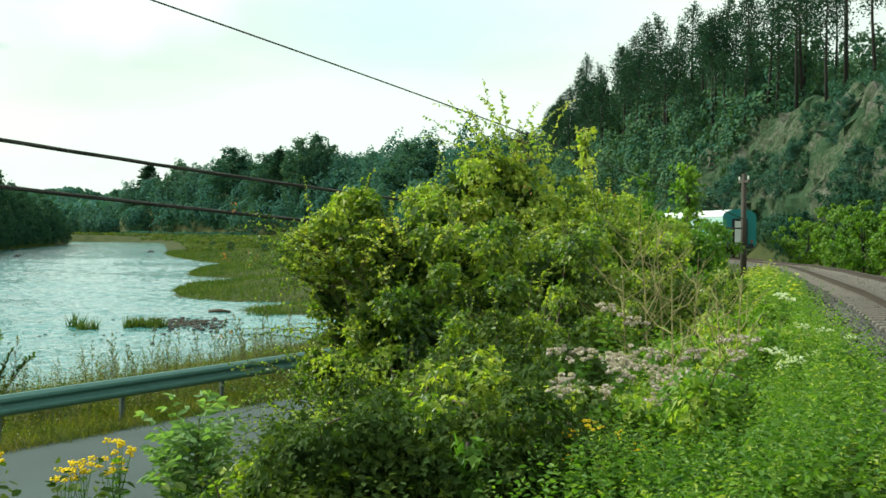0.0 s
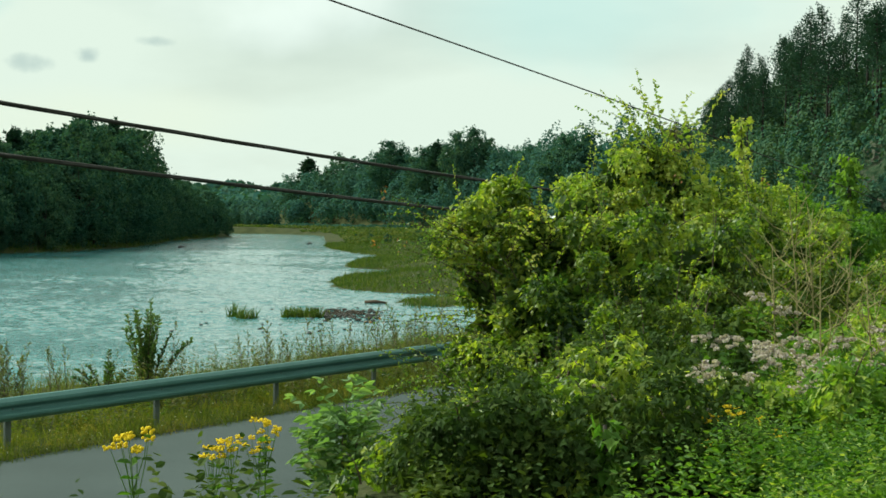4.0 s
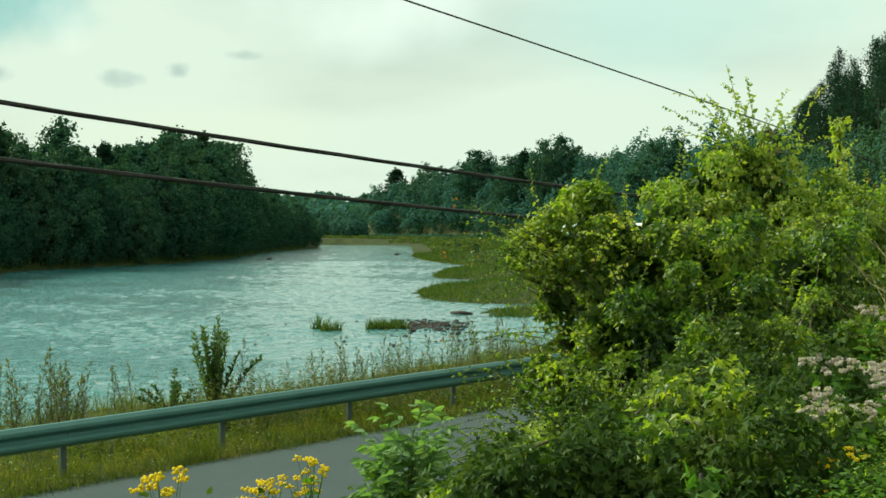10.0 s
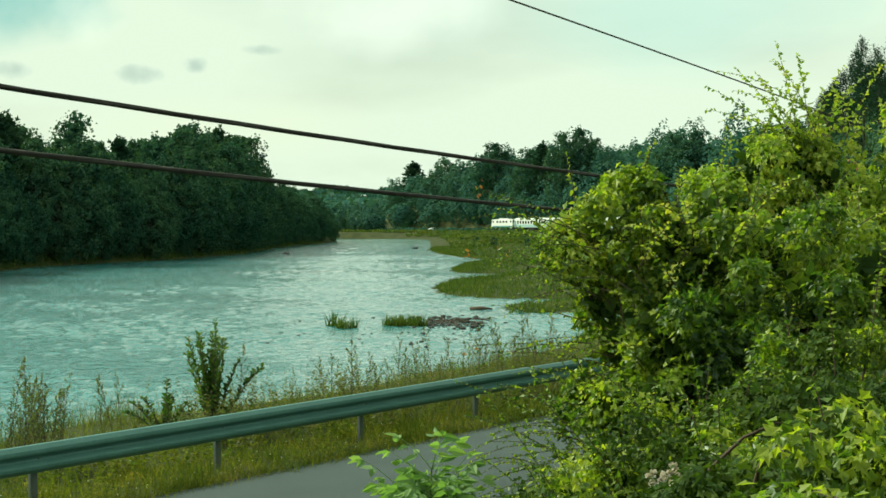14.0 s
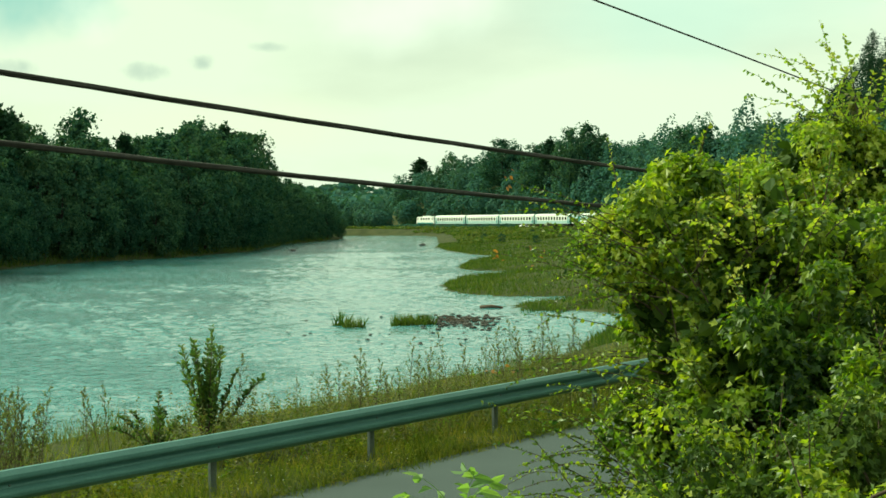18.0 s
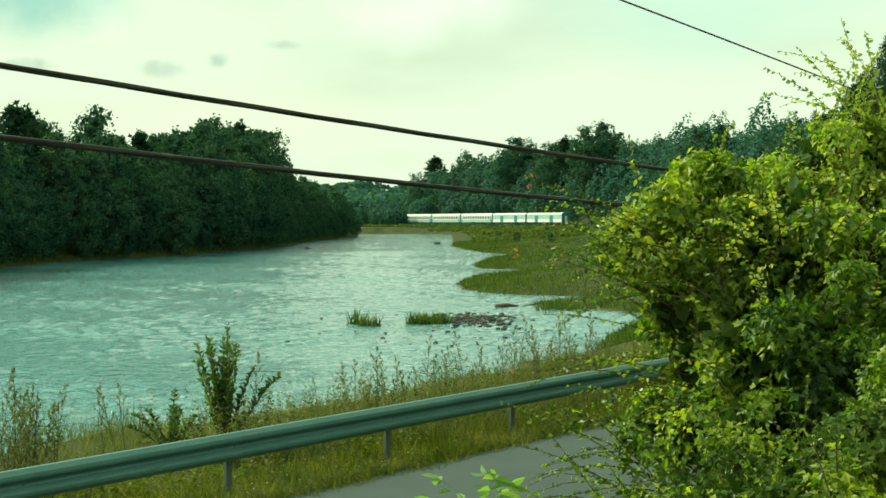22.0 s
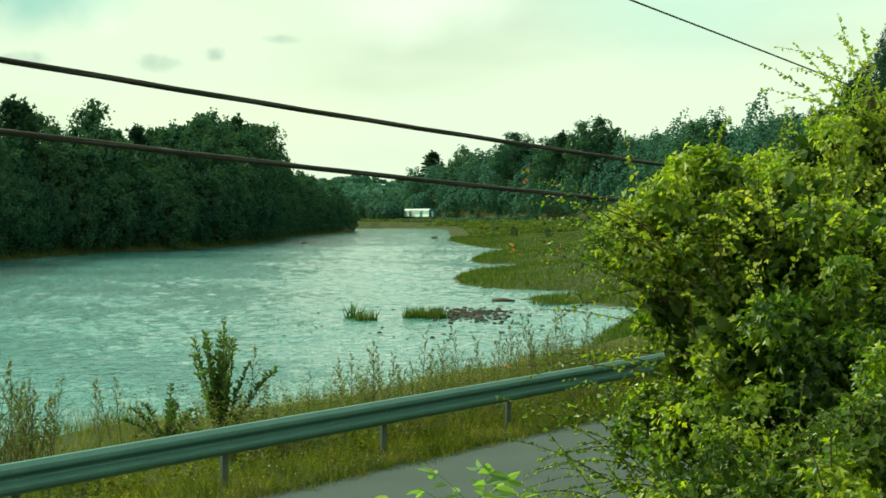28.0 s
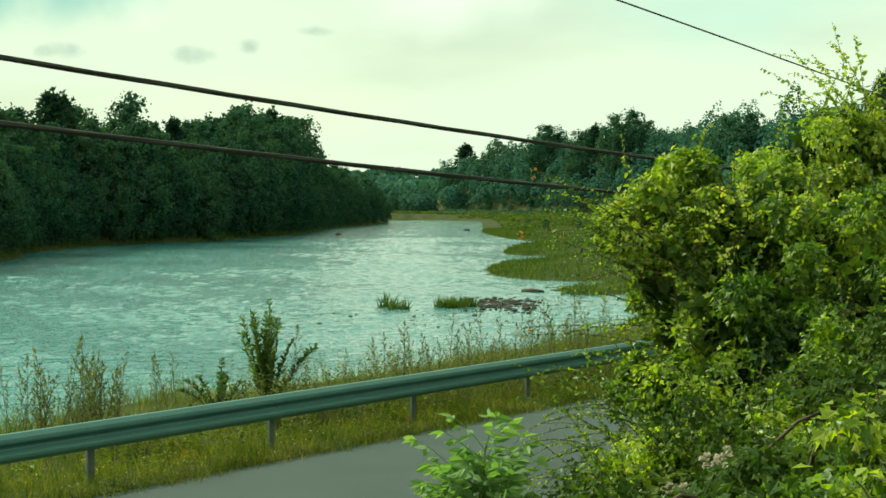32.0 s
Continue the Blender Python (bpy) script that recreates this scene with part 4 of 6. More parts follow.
def bush(name, label, rng, blobs, clusters, per, size, mat, base, spread=0.14, shoots=0, shoot_mat=None, flowers=0, accent=None, stems=60, pale=0.0, pale_mat=None, reach=(0.4, 1.0)):
    """A shrub of leafy lumps: blobs are (x, y, z, rx, ry, rz) in world places; stems rise from base."""
    root = thing(name, label, "bush", m=pose(base[0], base[1], gz(base[0], base[1]) - 0.05))
    o = np.array(root.matrix_basis.translation)
    b = np.array(blobs)
    vol = b[:, 3] * b[:, 4] + b[:, 4] * b[:, 5] + b[:, 3] * b[:, 5]
    pick = rng.choice(len(b), clusters, p=vol / vol.sum())
    D = unit(rng.normal(size=(clusters, 3)))
    k = rng.uniform(0.3, 1.12, clusters) ** 0.5
    lump = 1 + 0.2 * np.sin(D[:, 0] * 5 + pick) + 0.16 * np.sin(D[:, 2] * 6 + D[:, 1] * 4 + pick * 2)
    C = b[pick, :3] + D * b[pick, 3:] * (k * lump)[:, None]
    keep = C[:, 2] > ground_z(C[:, 0], C[:, 1]) + 0.05
    C, D = C[keep], D[keep]
    # each lump is a small leafy head with its own lit and shaded side
    m = len(C) // 4
    L0, r = C[:m] + D[:m] * 0.05, rng.uniform(0.5, 1.2, m) * spread * 2.4
    cnt = np.maximum(12, (per * 4.2 * (r / (spread * 2.0)) ** 2).astype(int))
    k = np.repeat(np.arange(m), cnt)
    d2 = unit(rng.normal(size=(len(k), 3)) + D[k] * 0.5 + np.array((0, 0, 0.35)))
    P = L0[k] + d2 * (r[k] * rng.uniform(0.6, 1.12, len(k)))[:, None] * np.array((1, 1, 0.85))
    sel = (rng.uniform(size=m) < pale)[k]
    for nm, mt, use in (("foliage", mat, ~sel), ("pale_foliage", pale_mat, sel)):
        if use.any() and mt:
            part(nm, mesh_of(nm, *shingled(P[use] - o, d2[use], 1, 0.02, size, rng), mt), root)
    # darker-coloured leaves deep inside: the shade of the gaps put into the colour
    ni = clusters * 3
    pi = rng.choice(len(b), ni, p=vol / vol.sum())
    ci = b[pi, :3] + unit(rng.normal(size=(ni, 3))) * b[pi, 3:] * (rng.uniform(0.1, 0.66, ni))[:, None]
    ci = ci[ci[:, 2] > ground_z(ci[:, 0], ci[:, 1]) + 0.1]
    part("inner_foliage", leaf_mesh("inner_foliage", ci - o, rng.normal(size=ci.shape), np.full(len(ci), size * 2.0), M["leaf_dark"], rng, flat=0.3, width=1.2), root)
    C, D = C[:m], D[:m]
    paths = []
    for i in range(min(stems, len(C))):
        c = C[rng.integers(len(C))] - o
        r = np.array((rng.normal() * 0.3 + c[0] * 0.4, rng.normal() * 0.3 + c[1] * 0.4, 0))
        r[2] = gz(r[0] + o[0], r[1] + o[1]) - o[2] - 0.1
        paths.append(arch(r, c, 0.3, 6, 0.02, 0.004))
    V, F = tube(paths, 5)
    tagged(part("stem", mesh_of("stem", V, F, M["twig"], True), root), kind="stuff")
    if shoots:
        outer = np.argsort(-(C[:, 2] - 0.5 * C[:, 0] + rng.normal(size=len(C)) * 0.9))[:max(shoots * 3, 10)]
        cane_leaves(root, o, [(C[j], C[j] + unit(D[j] * 0.8 + np.array((0, 0, 0.8)) + rng.normal(size=3) * 0.3) * rng.uniform(*reach)) for j in rng.choice(outer, shoots)], size, shoot_mat or mat, rng)
    if flowers:
        ix = rng.integers(len(C), size=flowers)
        fp = np.repeat(C[ix] + D[ix] * 0.14 - o, 12, 0) + rng.normal(size=(flowers * 12, 3)) * 0.045
        tagged(part("blossom", leaf_mesh("blossom", fp, rng.normal(size=fp.shape), np.full(len(fp), 0.04), M["white"], rng, QUAD, QUAD_F, 0.3), root, "small creamy white blossom"), kind="stuff")
    return root


def cane_leaves(root, o, canes, size, mat, rng, tip_mat=None, density=11, sag=0.08):
    sp, lp, lf, ls = [], [], [], []
    for a, e in canes:
        a, e = np.asarray(a) - o, np.asarray(e) - o
        L = np.linalg.norm(e - a)
        v = (e - a) / L
        sp.append(arch(a, e, sag, 7, 0.007, 0.002))
        for f in np.linspace(0.12, 1, int(density * L) + 3):
            q = a + (e - a) * f + np.array((0, 0, 4 * sag * f * (1 - f)))
            for sd in (-1, 1):
                lp.append(q)
                lf.append(np.cross(v, (0.1, 0.2, 1)) * sd + v * 0.4 + rng.normal(size=3) * 0.4 + np.array((0, 0, -0.25)))
                ls.append(size * rng.uniform(0.5, 1.0) * (1.15 - 0.55 * f))
    V, F = tube(sp, 4)
    tagged(part("shoot", mesh_of("shoot", V, F, M["twig"]), root), kind="stuff")
    part("shoot_leaves", leaf_mesh("shoot_leaves", lp, lf, np.array(ls), mat, rng, flat=0.35), root)
    if tip_mat:
        tp = np.array([np.asarray(e) - o for _, e in canes])
        n = 5
        pts = np.repeat(tp, n, 0) + rng.normal(size=(len(tp) * n, 3)) * 0.05
        part("tip_leaves", leaf_mesh("tip_leaves", pts, rng.normal(size=pts.shape), np.full(len(pts), size * 0.5), tip_mat, rng), root, "reddish young leaves")


g = np.random.default_rng(21)
MAIN = bush("vine_covered_bush", "large leafy bush overgrown with climbing vines beside the road", g,
            [(1.45, 14.0, 5.3, 0.28, 0.4, 0.32), (1.85, 14.2, 5.6, 0.34, 0.4, 0.34), (1.4, 14.0, 4.75, 0.32, 0.4, 0.36), (1.65, 13.8, 4.2, 0.36, 0.5, 0.5), (1.5, 13.5, 3.65, 0.32, 0.4, 0.42), (2.35, 14.3, 5.25, 0.6, 0.7, 0.6), (2.75, 14.3, 5.6, 0.4, 0.45, 0.42), (2.75, 14.7, 4.5, 1.0, 1.0, 0.9), (2.1, 14.0, 4.35, 0.55, 0.65, 0.7), (3.5, 14.6, 5.2, 0.75, 0.8, 0.55), (3.5, 14.2, 4.2, 1.0, 1.0, 0.9),
             (2.7, 13.6, 3.5, 1.0, 0.9, 0.75), (4.3, 14.8, 4.5, 0.9, 0.9, 0.95), (2.6, 13.1, 4.4, 0.65, 0.6, 0.65), (2.0, 13.0, 4.45, 0.42, 0.4, 0.6), (1.9, 12.7, 3.8, 0.42, 0.4, 0.45), (3.5, 13.2, 4.75, 0.75, 0.6, 0.65), (4.4, 13.6, 5.0, 0.7, 0.6, 0.6), (1.95, 13.3, 3.1, 0.6, 0.6, 0.45)],
            880, 50, 0.09, M["leaf_bush"], (2.8, 14.4), 0.105, 150, M["leaf_bush"], 46, pale=0.14, pale_mat=M["leaf_yellow"])
bush("hedge_bush", "dense green roadside bush with lobed leaves and creamy blossoms", g,
     [(5.3, 15.6, 4.5, 1.1, 1.1, 1.05), (6.3, 16.4, 4.7, 1.1, 1.1, 0.85), (5.0, 14.2, 3.8, 1.0, 0.9, 0.9), (7.1, 17.6, 4.4, 1.1, 1.0, 0.9), (6.2, 15.0, 3.8, 1.1, 1.0, 0.8), (5.6, 13.4, 3.5, 0.9, 0.8, 0.6)],
     640, 46, 0.092, M["leaf_bush"], (5.9, 15.6), 0.115, 110, M["leaf_bush"], 60, pale=0.08, pale_mat=M["leaf_yellow"])
HOP = bush("climbing_hop_bush", "tall yellow-green bush with hanging hops and reaching shoots", g,
           [(4.5, 23.4, 5.5, 0.75, 0.8, 0.9), (4.9, 23.8, 6.35, 0.5, 0.5, 0.6), (5.6, 24.0, 6.6, 0.5, 0.55, 0.75), (6.3, 24.0, 6.2, 0.6, 0.6, 0.85), (5.5, 23.5, 5.4, 0.9, 0.9, 0.9), (6.6, 23.6, 5.2, 1.0, 0.9, 0.9), (7.1, 24.2, 5.9, 0.6, 0.6, 0.7), (7.9, 24.3, 5.2, 1.0, 1.0, 0.9), (8.9, 25.0, 5.0, 1.1, 1.0, 0.85), (4.9, 22.6, 4.5, 1.0, 1.0, 0.9)],
           520, 40, 0.115, M["leaf_yellow"], (6.6, 24.0), 0.15, 90, M["leaf_yellow"], 16, pale=0.42, pale_mat=M["leaf_bush"], reach=(0.5, 1.2))
o = np.array(HOP.matrix_basis.translation)
cane_leaves(HOP, o, [((5.9, 24.6, 7.2), (5.6, 25.0, 8.75)), ((5.7, 24.5, 7.1), (4.9, 24.9, 8.25)), ((5.6, 24.5, 7.0), (4.35, 24.8, 7.95)), ((6.1, 24.6, 7.2), (6.0, 25.0, 8.5)),
                     ((6.3, 24.6, 7.0), (6.9, 25.0, 7.9)), ((5.6, 24.4, 6.6), (4.7, 24.6, 7.0)), ((7.6, 25, 6.2), (8.1, 25, 7.3)), ((8.6, 25.4, 5.8), (9.0, 25.5, 6.8))], 0.16, M["leaf_yellow"], g, None, 8)
cane_leaves(HOP, o, [((g.uniform(5.4, 6.6), 24.0, g.uniform(6.2, 7.2)), (g.uniform(4.3, 7.6), g.uniform(23.6, 24.8), g.uniform(7.0, 8.3))) for _ in range(20)], 0.15, M["leaf_yellow"], g, None, 9, 0.2)
bush("hedge_bush", "green bush between the road and the railway", g,
     [(8.8, 26.5, 4.6, 1.5, 1.4, 1.1), (10.3, 30, 4.8, 1.6, 1.5, 1.1), (12.2, 35, 4.7, 1.8, 1.6, 1.2), (14.5, 41, 4.7, 2.0, 1.8, 1.25), (8.6, 21, 4.1, 1.2, 1.2, 0.8), (17.0, 47, 4.6, 2.0, 1.8, 1.3)],
     560, 34, 0.15, M["leaf_light"], (11, 31), 0.2, 30, M["leaf_light"])
bush("low_bush", "low tangled bramble on the embankment slope", g,
     [(1.7, 11.6, 2.9, 0.9, 0.8, 0.55), (2.9, 12.0, 3.3, 1.0, 0.8, 0.6), (4.3, 12.4, 3.6, 1.0, 0.8, 0.55), (3.0, 10.6, 3.3, 0.9, 0.7, 0.45), (1.5, 11.3, 3.3, 0.5, 0.5, 0.6)],
     620, 34, 0.068, M["leaf_dark"], (2.6, 11.8), 0.13, 30, M["leaf_bush"], 14, pale=0.6, pale_mat=M["leaf_bush"])
# dark leaf colour here stands in for shade under the overhanging bush
bush("front_bush", "dark tangled bush in front of the vine-covered one", g,
     [(2.0, 10.6, 3.3, 0.9, 0.8, 0.75), (3.1, 10.9, 3.8, 1.0, 0.9, 0.75), (4.3, 11.7, 4.0, 1.0, 0.9, 0.75), (1.5, 9.7, 2.9, 0.6, 0.6, 0.5), (2.5, 9.4, 3.4, 0.8, 0.7, 0.6), (5.3, 12.6, 4.1, 0.9, 0.9, 0.7), (3.4, 9.7, 3.7, 0.7, 0.6, 0.5), (1.7, 8.3, 3.2, 0.55, 0.5, 0.55), (2.3, 8.0, 3.5, 0.55, 0.5, 0.5), (1.2, 7.5, 3.15, 0.45, 0.4, 0.4), (1.8, 7.2, 3.4, 0.45, 0.4, 0.4), (2.7, 8.6, 3.7, 0.5, 0.5, 0.45)],
     900, 44, 0.075, M["leaf_dark"], (3.0, 10.8), 0.11, 60, M["leaf_bush"], 20, pale=0.42, pale_mat=M["leaf_bush"])
o = np.array(MAIN.matrix_basis.translation)
cane_leaves(MAIN, o, [((1.7, 13.8, 4.4), (0.35, 13.6, 4.75)), ((1.6, 13.7, 4.2), (0.1, 13.4, 4.35)), ((1.6, 13.8, 4.7), (0.55, 13.7, 5.55)), ((1.8, 14.0, 5.2), (1.0, 13.9, 5.75)),
                      ((1.6, 13.4, 3.6), (0.2, 13.0, 3.9)), ((1.7, 13.2, 3.3), (0.3, 12.6, 3.3)), ((2.3, 14.2, 5.6), (1.9, 14.2, 6.3)), ((3.2, 14.6, 5.6), (3.3, 14.6, 6.35)), ((1.4, 12.8, 3.2), (-0.1, 12.4, 2.9))],
            0.1, M["leaf_bush"], g, None, 10)
cane_leaves(MAIN, o, [((1.7, 13.9, 4.6), (0.45, 13.7, 5.3)), ((1.5, 13.9, 5.1), (0.2, 13.6, 5.95)), ((1.45, 13.8, 4.8), (0.05, 13.4, 5.3)), ((1.6, 13.6, 4.1), (0.1, 13.1, 4.3)), ((5.4, 14.8, 5.2), (5.5, 14.6, 6.15)), ((3.9, 14.6, 5.5), (4.3, 14.7, 6.2))], 0.09, M["leaf_bush"], g, M["orange"], 10)


def sprays(n, lo, hi, dlo, dhi):
    """Long arching canes from a box of starting points."""
    out = []
    for _ in range(n):
        a = np.array([g.uniform(p, q) for p, q in zip(lo, hi)])
        out.append((a, a + np.array([g.uniform(p, q) for p, q in zip(dlo, dhi)])))
    return out


cane_leaves(MAIN, o, sprays(52, (1.2, 13.2, 3.0), (2.0, 14.2, 5.5), (-1.3, -0.5, -0.3), (-0.3, 0.2, 0.75)), 0.085, M["leaf_bush"], g, None, 15, 0.1)
cane_leaves(MAIN, o, sprays(30, (1.8, 13.4, 4.2), (4.6, 14.4, 5.6), (-0.7, -0.7, -0.1), (0.7, 0.1, 0.8)), 0.085, M["leaf_yellow"], g, None, 15, 0.1)
for x, y, z, L in ((2.5, 12.7, 4.6, 0.7), (2.62, 12.6, 4.15, 0.6), (2.75, 12.5, 3.75, 0.45), (1.9, 13.0, 3.9, 0.4), (3.3, 12.9, 4.9, 0.5), (2.1, 13.0, 5.2, 0.35), (3.9, 13.2, 4.4, 0.5), (3.0, 12.6, 3.5, 0.4)):
    k = int(120 * L)
    hp = np.stack([x + g.normal(size=k) * 0.05, y + g.normal(size=k) * 0.05, z - g.uniform(0, 1, k) * L], 1) - o
    tagged(part("hop_string", leaf_mesh("hop_string", hp, g.normal(size=hp.shape) * 0.5 + np.array((0, 0, -1.0)), g.uniform(0.03, 0.055, k), M["hop"], g), MAIN, "hanging string of yellow-green hops"), kind="stuff")

BRAMBLE = thing("bramble", "airy bramble canes leaning over the road edge", "bush", m=pose(1.5, 12.2, gz(1.5, 12.2)))
canes = []
for i in range(64):
    a = np.array((g.uniform(0.9, 2.4), g.uniform(10.4, 13.0), 0))
    a[2] = gz(a[0], a[1])
    canes.append((a, a + np.array((g.uniform(-1.2, 0.2), g.uniform(-0.6, 0.5), g.uniform(0.6, 1.75)))))
cane_leaves(BRAMBLE, np.array(BRAMBLE.matrix_basis.translation), canes, 0.095, M["leaf_bush"], g, None, 15, 0.14)
cane_leaves(BRAMBLE, np.array(BRAMBLE.matrix_basis.translation), sprays(18, (0.9, 12.0, 2.7), (1.8, 13.2, 4.0), (-1.3, -0.6, -0.4), (-0.5, 0.3, 0.3)), 0.08, M["leaf_bush"], g, None, 14, 0.2)


def blades(name, label, rng, xy, h, w, mat, lean=0.5, kind="stuff"):
    x, y = xy[:, 0], xy[:, 1]
    C = np.stack([x, y, ground_z(x, y) - 0.02], 1)
    F = rng.normal(size=C.shape) * np.array((lean, lean, 0.1)) + np.array((0, 0, 1.0))
    S = rng.uniform(0.45, 1.25, len(C)) * h
    V, f = leaves(C, F, S, BLADE, BLADE_F, rng, 0.0, w / np.mean(h))
    return tagged(new(name, mesh_of(name, V, f, mat)), label, "grass", kind=kind)


def road_frame(s, q):
    s, q = np.atleast_1d(s), np.atleast_1d(q)
    return P0[None, :] + s[:, None] * U + q[:, None] * N


def clumpy(rng, n, lo, hi, qlo, qhi, clumps, spread):
    c = np.stack([rng.uniform(lo, hi, clumps), rng.uniform(qlo, qhi, clumps)], 1)
    p = c[rng.integers(clumps, size=n)] + rng.normal(size=(n, 2)) * spread
    return road_frame(p[:, 0], np.clip(p[:, 1], qlo, qhi))


g = np.random.default_rng(31)
n = 46000
s, q = g.uniform(-14, 34, n), g.uniform(-0.9, 1.05, n)
blades("verge_grass", "short brownish-green verge grass under the guardrail", g, road_frame(s, q), g.uniform(0.08, 0.24, n), 0.011, M["verge"])
n = 320
xy = road_frame(g.uniform(-12, 24, n), g.uniform(-0.5, 0.9, n))
C = np.stack([xy[:, 0], xy[:, 1], ground_z(xy[:, 0], xy[:, 1]) + g.uniform(0.08, 0.22, n)], 1)
tagged(new("clover_blossoms", leaf_mesh("clover_blossoms", C, g.normal(size=C.shape), np.full(n, 0.018), M["white"], g, QUAD, QUAD_F, 0.3)), "tiny white clover blossoms scattered in the verge", "flowers", kind="stuff")
n = 5200
s = g.uniform(-14, 34, n)
blades("road_edge_grass", "dark ragged grass leaning over the road edge", g, road_frame(s, 0.8 + 0.22 * np.sin(s * 1.7) * np.sin(s * 0.61) + g.normal(size=n) * 0.12), g.uniform(0.12, 0.3, n), 0.014, M["verge"], 0.7)
blades("verge_weeds", "clumps of taller weeds on the verge", g, clumpy(g, 9000, -14, 34, -0.8, 0.8, 130, 0.22), g.uniform(0.15, 0.42, 9000), 0.012, M["verge"], 0.35)
n = 30000
s, q = g.uniform(-16, 38, n), g.uniform(-6.5, -0.4, n)
blades("bank_grass", "rough grass on the river bank", g, road_frame(s, q), g.uniform(0.1, 0.3, n), 0.013, M["verge"])
blades("bank_weeds", "brown and green weed clumps on the river bank", g, clumpy(g, 16000, -16, 38, -5.5, -0.6, 150, 0.3), g.uniform(0.2, 0.6, 16000), 0.012, M["weed_red"], 0.3)
blades("bank_thicket", "brownish thicket of weeds behind the far end of the guardrail", g, clumpy(g, 6000, 8, 20, -3.4, -0.4, 70, 0.35), g.uniform(0.3, 0.8, 6000), 0.014, M["weed_red"], 0.3)
n = 110000
s, q = g.uniform(-30, 34, n), g.uniform(7.25, 24, n)
xy = road_frame(s, q)
keep = (np.hypot(xy[:, 0], np.maximum(0, np.abs(xy[:, 1] + 2.6) - 3.8)) > 1.0) & (xy[:, 1] > -12) & (np.abs(nearest(TRACK, xy[:, 0], xy[:, 1])[0]) > 2.3)
keep &= (xy[:, 1] > 10) | (xy[:, 1] < -3) | (np.abs(xy[:, 0] - 3) > 5)
xy = xy[keep]
blades("slope_grass", "green grass on the embankment", g, xy, g.uniform(0.12, 0.42, len(xy)), 0.014, M["grass"], 0.6)
n = 110000
y = g.uniform(0, 1, n) ** 1.4 * 270 + 60
x = np.interp(y, *np.array(RIGHT_BANK).T) + 0.3 + g.uniform(0, 1, n) ** 1.5 * np.interp(y, [60, 100, 330], [24, 34, 42])
blades("meadow_grass", "tall olive meadow grass on the gravel spits", g, np.stack([x, y], 1), g.uniform(0.12, 0.38, n), 0.06, M["meadow"], 0.45)
cl = np.stack([np.interp(y, *np.array(RIGHT_BANK).T) + 0.6 + g.uniform(0, 1, n) ** 2 * 20, y], 1)[:700]
xy = cl[g.integers(700, size=26000)] + g.normal(size=(26000, 2)) * np.array((0.9, 1.3))
xy = xy[ground_z(xy[:, 0], xy[:, 1]) > 0.02]
blades("meadow_clumps", "tall clumps of rushes and olive grass on the spits", g, xy, g.uniform(0.25, 0.65, len(xy)), 0.06, M["meadow"], 0.35)
n = 9000
y = g.uniform(90, 420, n)
x = np.interp(y, *np.array(LEFT_BANK).T) - g.uniform(0, 5, n)
blades("reed_fringe", "pale grass along the far water line", g, np.stack([x, y], 1), g.uniform(0.5, 1.3, n), 0.12, M["meadow"])


def weed_patch(name, label, rng, xy, height, mat, per=12, size=0.08, flat=0.75, width=1.0):
    """Leafy upright weeds, too many to count."""
    n = len(xy)
    z = ground_z(xy[:, 0], xy[:, 1])
    H = rng.uniform(0.5, 1.1, n) * height
    lean = rng.normal(size=(n, 2)) * 0.15
    f = np.tile(np.linspace(0.15, 1.0, per), n)
    i = np.repeat(np.arange(n), per)
    C = np.stack([xy[i, 0] + lean[i, 0] * f * H[i], xy[i, 1] + lean[i, 1] * f * H[i], z[i] + f * H[i]], 1)
    a = np.tile(np.arange(per) * 2.4, n) + rng.uniform(0, 6, n)[i]
    F = np.stack([np.cos(a), np.sin(a), rng.normal(size=len(a)) * 0.3 + 0.15], 1)
    return tagged(new(name, leaf_mesh(name, C, F, size * rng.uniform(0.6, 1.4, len(C)) * (1.25 - 0.7 * f), mat, rng, flat=flat, width=width)), label, "weeds", kind="stuff")


g = np.random.default_rng(41)


def off_track(xy, side=None):
    d = nearest(TRACK, xy[:, 0], xy[:, 1])[0]
    return xy[d < -2.0] if side is None else xy[np.abs(d) > 2.3]


weed_patch("slope_weeds", "leafy green weeds crowding the embankment slope", g, road_frame(g.uniform(-14, 12, 420), g.uniform(7.4, 11.5, 420)), 0.6, M["leaf_dark"], 13, 0.1)
yy = g.uniform(0.6, 10.5, 6600)
bear = g.uniform(0.02, 0.95, 6600)
xy = np.stack([(yy + 2.4) * bear, yy], 1)
keep = (nearest(TRACK, xy[:, 0], xy[:, 1])[0] < -2.0) & ((yy > 2.6) | (bear > 0.5))
yy, bear, xy = yy[keep], bear[keep], xy[keep]
weed_patch("foreground_weeds", "dark leafy weeds at the top of the embankment", g, xy[(bear < 0.38) & (yy < 8) & ((yy > 3.9) | (bear < 0.3))][::3], 0.4, M["leaf_dark"], 13, 0.065)
mound = []
for yb in (3.6, 4.3, 5.0, 5.7, 6.4, 7.2, 8.0):
    for bb in (0.05, 0.11, 0.17, 0.23, 0.29, 0.35):
        if bb < 0.2 and yb > 5.5 or bb < 0.1 and yb > 4.5:
            continue
        x = (yb + 2.4) * (bb + g.uniform(-0.02, 0.02))
        r = g.uniform(0.26, 0.44)
        mound.append((x, yb, gz(x, yb) + r * g.uniform(0.2, 0.7), r, r, r * 0.9))
